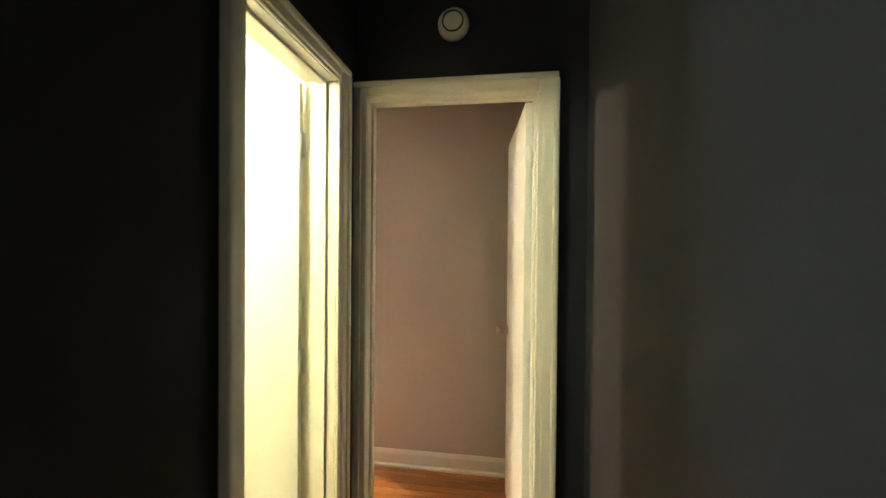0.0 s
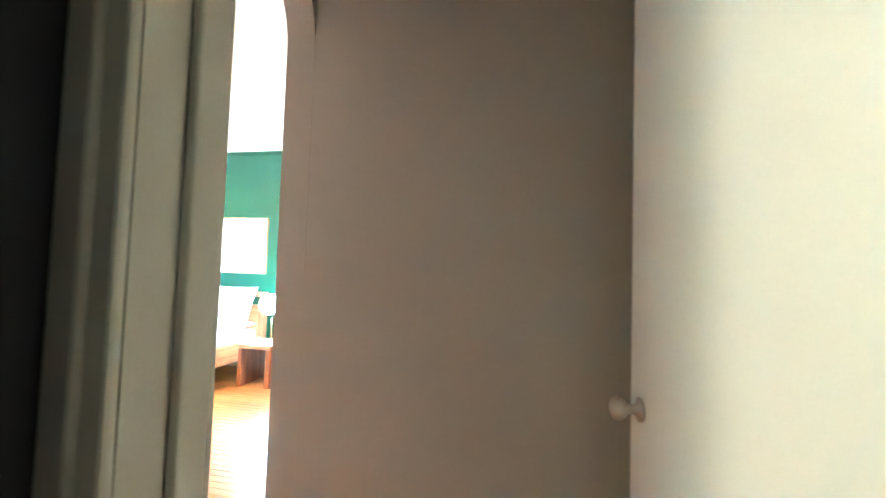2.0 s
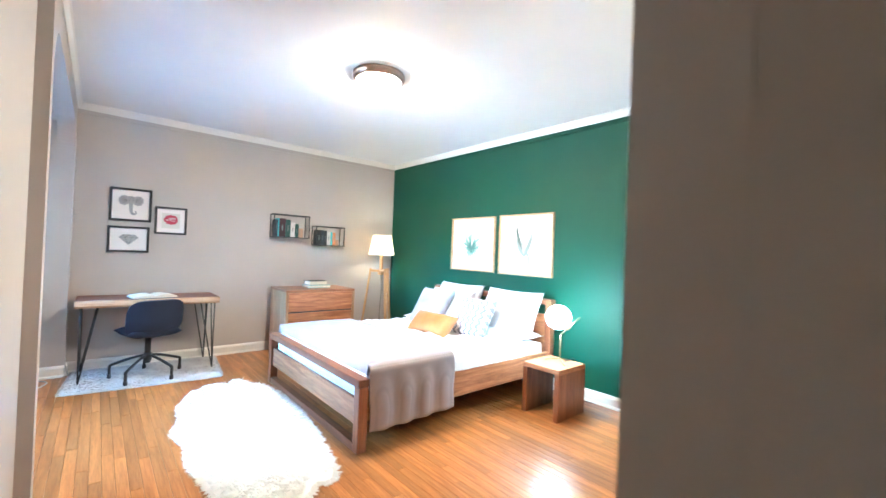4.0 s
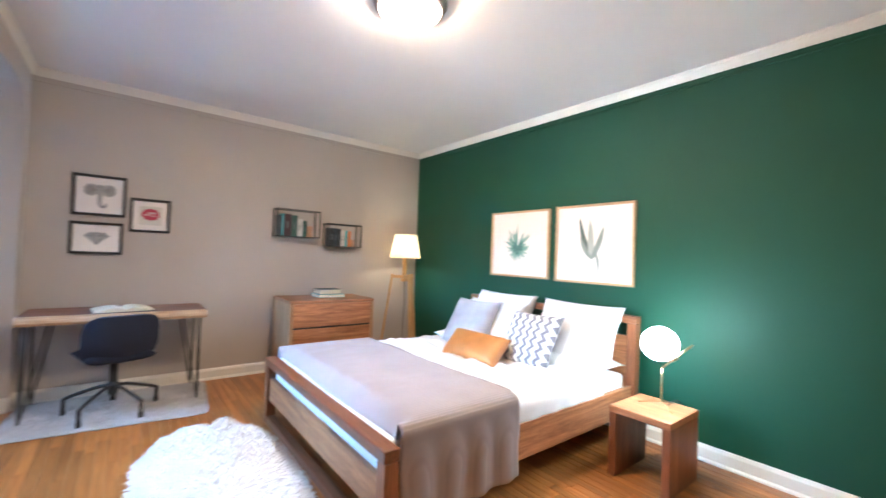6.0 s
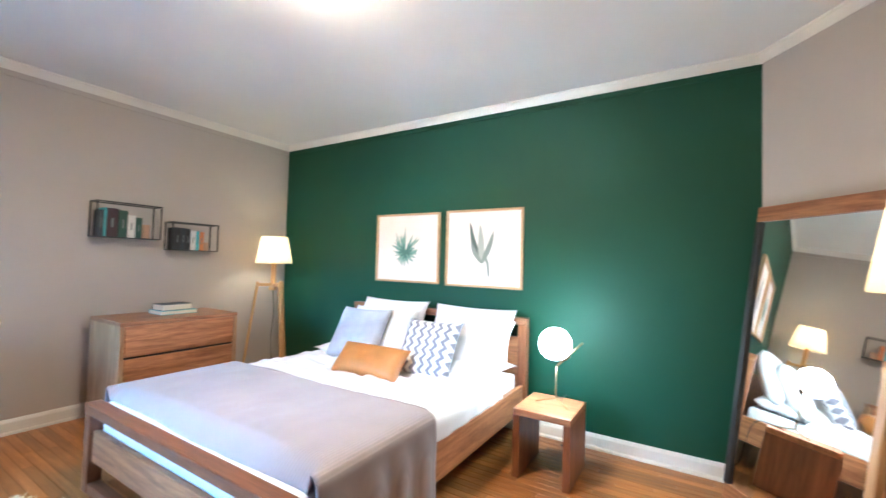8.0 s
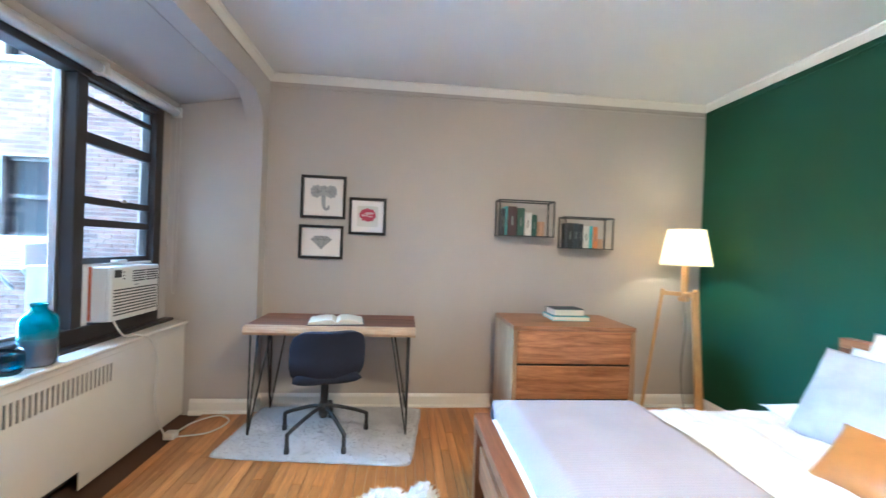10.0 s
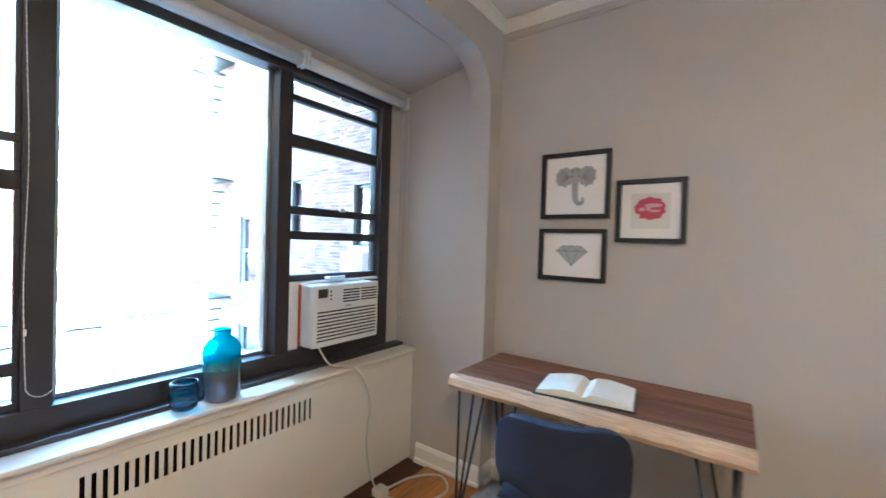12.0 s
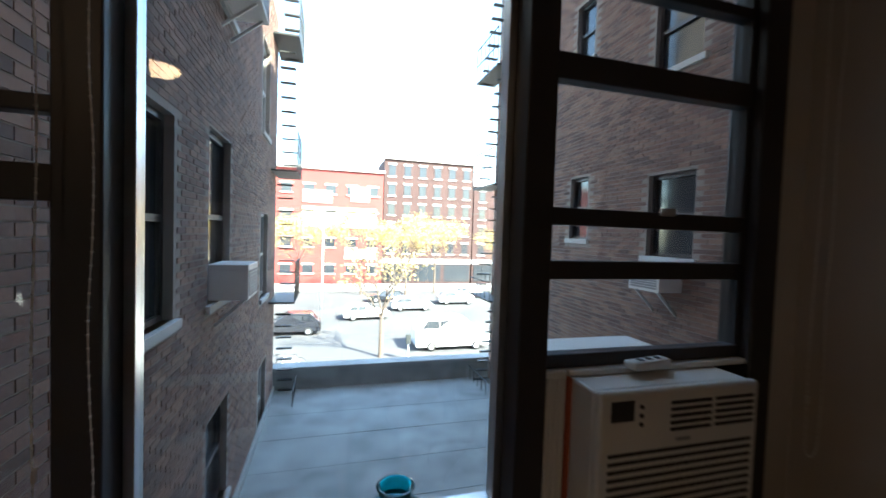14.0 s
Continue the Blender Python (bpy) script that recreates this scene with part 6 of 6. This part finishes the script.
vehicle((-1.5, -34.0, GZ), 180, 4.9, 1.95, 1.75, CAR_DARK, "black sport utility car parked on the street", "car")
vehicle((-13.3, -28.2, GZ), 0, 5.6, 2.05, 2.4, CAR_WHITE, "white delivery van parked on the street", "van", 0.16, 0.02)
vehicle((-8.0, -39.0, GZ), 5, 4.5, 1.8, 1.45, CAR_WHITE, "white saloon car on the street", "car")
vehicle((-13.3, -43.0, GZ), 0, 4.6, 1.8, 1.5, CAR_GREY, "silver car on the street", "car")
vehicle((-11.3, -48.5, GZ), 180, 4.5, 1.8, 1.5, CAR_DARK, "dark car parked across the street", "car")
vehicle((-22.4, -51.0, GZ), 0, 4.5, 1.8, 1.5, CAR_WHITE, "white car parked across the street", "car")
vehicle((-19.5, -46.5, GZ), 0, 4.6, 1.85, 1.6, CAR_GREY, "silver car parked on the street", "car")


def bicycle(place, rz, mat, label):
    """Two spoked wheels, a diamond frame, saddle and handlebar."""
    t = thing("bicycle", place, rz, label, "bicycle", "parked bicycles")
    for x in (-0.52, 0.52):
        ring = [(x + 0.33 * math.cos(2 * math.pi * k / 24), 0, 0.34 + 0.33 * math.sin(2 * math.pi * k / 24)) for k in range(24)]
        w = part("wheel", tube(ring, 0.022, 6, closed=True), RUBBER, t)
        bm = bmesh.new()
        for k in range(8):
            a = math.pi * k / 8
            rod((x - 0.32 * math.cos(a), 0, 0.34 - 0.32 * math.sin(a)), (x + 0.32 * math.cos(a), 0, 0.34 + 0.32 * math.sin(a)), 0.004, seg=5, bm=bm)
        part("spokes", bm, CAR_GREY, w)
    bm = bmesh.new()
    crank, seat, head = (-0.05, 0, 0.30), (-0.20, 0, 0.78), (0.36, 0, 0.80)
    for a, b in ((crank, seat), (crank, head), (seat, head), ((-0.52, 0, 0.34), crank), ((-0.52, 0, 0.34), seat), ((0.52, 0, 0.34), head)):
        rod(a, b, 0.018, seg=8, bm=bm)
    part("frame", bm, mat, t)
    part("saddle", turned(pillow(0.27, 0.15, 0.07, 3, 8), pose(-0.22, 0, 0.86)), RUBBER, t, smooth=True)
    part("seat_post", rod(seat, (-0.22, 0, 0.85), 0.014, seg=8), CAR_GREY, t)
    part("handlebar", tube(curve_points([(0.30, -0.29, 0.96), (0.36, -0.14, 0.98), (0.34, 0, 0.97), (0.36, 0.14, 0.98), (0.30, 0.29, 0.96)], 4), 0.013), BLACK_METAL, t)
    part("stem", rod(head, (0.34, 0, 0.97), 0.016, seg=8), CAR_GREY, t)
    return t


bicycle((-1.35, -25.2, GZ), 12, CAR_DARK, "dark bicycle parked at the pavement edge")
bicycle((-2.35, -25.0, GZ), 4, CAR_WHITE, "pale bicycle parked beside a dark bicycle")


def street_lamp(place, h, label):
    t = thing("street_lamp", place, 0, label, "street lamp")
    part("pole", rod((0, 0, 0), (0, 0, h), 0.09, 0.05), WHITE_METAL, t, smooth=True)
    part("arm", tube(curve_points([(0, 0, h - 0.2), (0.2, 0, h + 0.4), (1.0, 0, h + 0.5)], 8), 0.04), WHITE_METAL, t, smooth=True)
    part("head", box(0.8, 1.4, -0.13, 0.13, h + 0.42, h + 0.54, 0.04), WHITE_METAL, t)
    return t


street_lamp((-3.8, -44.0, GZ), 8.5, "tall grey street lamp")
bol = thing("parking_meter", (-9.6, -25.5, GZ), 0, "grey parking meter post on the pavement", "parking meter")
part("post", rod((0, 0, 0), (0, 0, 1.1), 0.05), WHITE_METAL, bol)
part("head", box(-0.16, 0.16, -0.12, 0.12, 1.1, 1.75, 0.03), IRON, bol)


def tree(place, h, spread, seed, label, leaves=22):
    """Tapered trunk, limbs and a loose crown of small leaf pieces."""
    rng = random.Random(seed)
    t = thing("street_tree", place, 0, label, "tree", "street trees")
    bm = bmesh.new()
    tips = []
    rod((0, 0, 0), (0, 0, h * 0.35), 0.16, 0.12, 8, bm)

    def limb(p, d, ln, r, depth):
        q = p + d * ln
        rod(p, q, r, r * 0.6, 6, bm)
        if depth == 0:
            tips.append(q)
            return
        for _ in range(3):
            nd = (d + Vector((rng.uniform(-0.8, 0.8), rng.uniform(-0.8, 0.8), rng.uniform(-0.1, 0.5)))).normalized()
            limb(q, nd, ln * rng.uniform(0.6, 0.8), r * 0.6, depth - 1)
        tips.append(q)
    for k in range(5):
        a = 6.28 * k / 5 + rng.random()
        limb(Vector((0, 0, h * (0.30 + 0.02 * k))), Vector((math.cos(a) * spread, math.sin(a) * spread, 1)).normalized(), h * 0.20, 0.07, 3)
    part("trunk", bm, BARK, t)
    verts, faces = [], []
    for p in tips:
        for _ in range(leaves):
            c = p + Vector((rng.gauss(0, 0.45), rng.gauss(0, 0.45), rng.gauss(0, 0.4)))
            u = Vector((rng.uniform(-1, 1), rng.uniform(-1, 1), rng.uniform(-1, 1))).normalized() * rng.uniform(0.06, 0.13)
            w = u.cross(Vector((rng.uniform(-1, 1), rng.uniform(-1, 1), rng.uniform(-1, 1)))).normalized() * rng.uniform(0.05, 0.09)
            q = len(verts)
            verts += [tuple(c - u), tuple(c + w), tuple(c + u), tuple(c - w)]
            faces.append((q, q + 1, q + 2, q + 3))
    me = bpy.data.meshes.new("crown")
    me.from_pydata(verts, [], faces)
    me.materials.append(GOLD_LEAF)
    o = new("crown", me)
    o.parent = t
    tagged(o, "sparse yellow autumn leaves", kind="stuff")
    return t


tree((-7.9, -26.5, GZ), 8.5, 0.55, 1, "slender street tree with sparse yellow autumn leaves", 2)
tree((-8.6, -54.0, GZ), 13.0, 0.85, 2, "street tree with yellow autumn leaves across the street")
tree((-19.0, -55.0, GZ), 13.0, 0.85, 3, "street tree with yellow autumn leaves across the street")
tree((-29.0, -54.0, GZ), 11.0, 0.8, 4, "street tree with yellow autumn leaves across the street")
tree((-0.5, -55.0, GZ), 12.5, 0.85, 5, "street tree with yellow autumn leaves across the street")
tree((-14.5, -53.0, GZ), 12.0, 0.7, 6, "street tree with yellow autumn leaves across the street")


def facade(place, w, h, cols, rows, mat, trim, label, ww=1.1, wh=1.8, shop=True, panels=()):
    """A street front: wall block, roof cornice, ground floor band and separate recessed windows."""
    t = thing("street_house", place, 0, label, "building", "houses across the street")
    part("wall", box(0, w, -9, 0, 0, h), mat, t)
    part("cornice", box(-0.2, w + 0.2, -0.3, 0.35, h, h + 0.5, 0.05), trim, t)
    if shop:
        part("shop_band", box(0, w, 0.0, 0.12, 3.4, 4.2, 0.02), trim, t)
        for k in range(max(1, cols // 2)):
            bw = w / max(1, cols // 2)
            part("shop_window", box(bw * k + 0.3, bw * (k + 1) - 0.3, 0.0, 0.06, 0.4, 3.2), DARK_GLASS, t)
    zb = 4.6 if shop else 1.2
    fh = (h - zb) / rows
    for r in range(rows):
        for c in range(cols):
            x = w * (c + 0.5) / cols
            z = zb + fh * r + 0.5
            wd = part("window", box(x - ww / 2, x + ww / 2, 0.0, 0.05, z, z + wh), DARK_GLASS, t)
            part("sill", box(x - ww / 2 - 0.15, x + ww / 2 + 0.15, 0.0, 0.18, z - 0.2, z), trim, wd)
            part("lintel", box(x - ww / 2 - 0.15, x + ww / 2 + 0.15, 0.0, 0.14, z + wh, z + wh + 0.28), trim, wd)
    for x0, x1, z0, z1 in panels:
        part("panel", box(x0, x1, 0.06, 0.14, z0, z1, 0.01), CONCRETE, t, "pale facade panel")
    return t


facade((-28.4, -66.0, GZ), 15.5, 20.5, 6, 5, ROW_BRICK, LIMESTONE, "five-storey brick row house with pale stone trim")
facade((-12.8, -66.0, GZ), 16.5, 18.0, 5, 4, RED_FACADE, CONCRETE, "orange-red school building with pale panels", 1.6, 1.3, False, [(2.2, 5.2, 13.2, 15.6), (8.0, 12.5, 12.8, 14.8), (1.0, 12.5, 9.0, 12.2), (1.0, 6.0, 4.0, 5.6)])
facade((3.8, -68.0, GZ), 14.0, 15.0, 5, 4, ROW_BRICK, LIMESTONE, "brick row house with pale trim")
facade((-50.4, -66.0, GZ), 21.8, 17.0, 7, 4, ROW_BRICK, LIMESTONE, "brick row house with pale trim")
facade((17.9, -68.0, GZ), 26.0, 18.0, 8, 5, RED_FACADE, LIMESTONE, "red brick house with pale trim")

# ---------- oak floor strips ----------
def strip_mesh(length, width=0.0565):
    bm = box(0, length, 0, width, -0.018, 0.0)
    es = [e for e in bm.edges if all(v.co.z > -0.001 for v in e.verts)]
    bmesh.ops.bevel(bm, geom=es, offset=0.0012, segments=1, affect="EDGES")
    me = bpy.data.meshes.new("floor_strip")
    bm.to_mesh(me)
    bm.free()
    me.materials.append(OAK)
    return me


floor_ob = bpy.data.objects["floor"]
LENGTHS = [0.55, 0.7, 0.85, 1.0, 1.2]
STRIPS = {L: strip_mesh(L) for L in LENGTHS}
rng = random.Random(21)
rest_v, rest_f = [], []
made = 0
y = -1.95
PITCH = 0.0575
while y < NY:
    x = WX - 0.15 + rng.uniform(-0.6, 0.0)
    xe = 0.95
    if y < -0.0:
        x = -2.2 + rng.uniform(-0.5, 0)
    while x < xe:
        L = rng.choice(LENGTHS)
        near = (-4.9 < x < -1.0 and 0.30 < y < 2.1) or (-2.9 < x < -1.2 and 2.1 <= y < 4.0)
        if near and made < 300:
            o = new("floor_strip", STRIPS[L])
            o.parent = floor_ob
            o.location = (x, y, 0)
            made += 1
        else:
            q = len(rest_v)
            e = 0.0009
            rest_v += [(x + e, y + e, 0), (x + L - e, y + e, 0), (x + L - e, y + 0.0565 - e, 0), (x + e, y + 0.0565 - e, 0),
                       (x, y, -0.018), (x + L, y, -0.018), (x + L, y + 0.0565, -0.018), (x, y + 0.0565, -0.018)]
            rest_f += [(q, q + 1, q + 2, q + 3), (q, q + 4, q + 5, q + 1), (q + 1, q + 5, q + 6, q + 2), (q + 2, q + 6, q + 7, q + 3), (q + 3, q + 7, q + 4, q)]
        x += L + 0.0006
    y += PITCH


def island_oak():
    m = OAK.copy()
    m.name = "oak_floor_strips_joined"
    nt = m.node_tree
    ge = nt.nodes.new("ShaderNodeNewGeometry")
    for link in [k for k in nt.links if k.from_node.bl_idname == "ShaderNodeObjectInfo"]:
        nt.links.new(ge.outputs["Random Per Island"], link.to_socket)
    return m


me = bpy.data.meshes.new("floor_strips")
me.from_pydata(rest_v, [], rest_f)
me.materials.append(island_oak())
o = new("floor_strips", me)
o.parent = floor_ob
tagged(o, "warm oak strips laid side by side", kind="stuff")


# ---------- court wall bricks ----------
def lay_bricks(t, face, sgn, wins, parts_y, parts_z, zlo, zhi, ylo, yhi):
    """Running bond on a court wall; a stretch of it as single bricks, the rest joined."""
    bl, bh, gap = 0.200, 0.057, 0.010
    out = 0.006
    verts, faces = [], []
    bm = box(0, out, 0, bl, 0, bh)
    one = bpy.data.meshes.new("brick")
    bm.to_mesh(one)
    bm.free()
    one.materials.append(BRICK1)
    count = 0
    row = 0
    z = zlo
    rng2 = random.Random(5)
    while z < zhi:
        yy = ylo + (0.105 if row % 2 else 0.0)
        while yy + bl < yhi:
            if not any(w[0] - 0.01 < yy + bl and yy < w[1] + 0.01 and w[2] - 0.10 < z + bh and z < w[3] + 0.01 for w in wins):
                if count < 300 and parts_y[0] < yy < parts_y[1] and parts_z[0] < z < parts_z[1]:
                    o = new("brick", one)
                    o.parent = t
                    o.location = (face if sgn > 0 else face - out, yy, z)
                    count += 1
                else:
                    q = len(verts)
                    d = out * rng2.uniform(0.5, 1.4) * sgn
                    e = 0.0015
                    verts += [(face, yy, z), (face, yy + bl, z), (face, yy + bl, z + bh), (face, yy, z + bh),
                              (face + d, yy + e, z + e), (face + d, yy + bl - e, z + e), (face + d, yy + bl - e, z + bh - e), (face + d, yy + e, z + bh - e)]
                    faces += [(q + 4, q + 5, q + 6, q + 7), (q, q + 4, q + 7, q + 3), (q + 1, q + 2, q + 6, q + 5), (q, q + 1, q + 5, q + 4), (q + 3, q + 7, q + 6, q + 2)]
            yy += bl + gap
        z += bh + gap
        row += 1
    me = bpy.data.meshes.new("brickwork")
    me.from_pydata(verts, [], faces)
    me.materials.append(BRICK1)
    o = new("brickwork", me)
    o.parent = t
    tagged(o, kind="stuff")


lay_bricks(left_house, LX, -1, lw, (-2.0, -0.6), (0.5, 3.4), -3.0, 6.5, EY, PY - 0.14)
lay_bricks(right_house, RX, 1, rw, (-5.7, -3.4), (2.5, 3.6), -2.6, 6.5, EY, PY - 0.14)
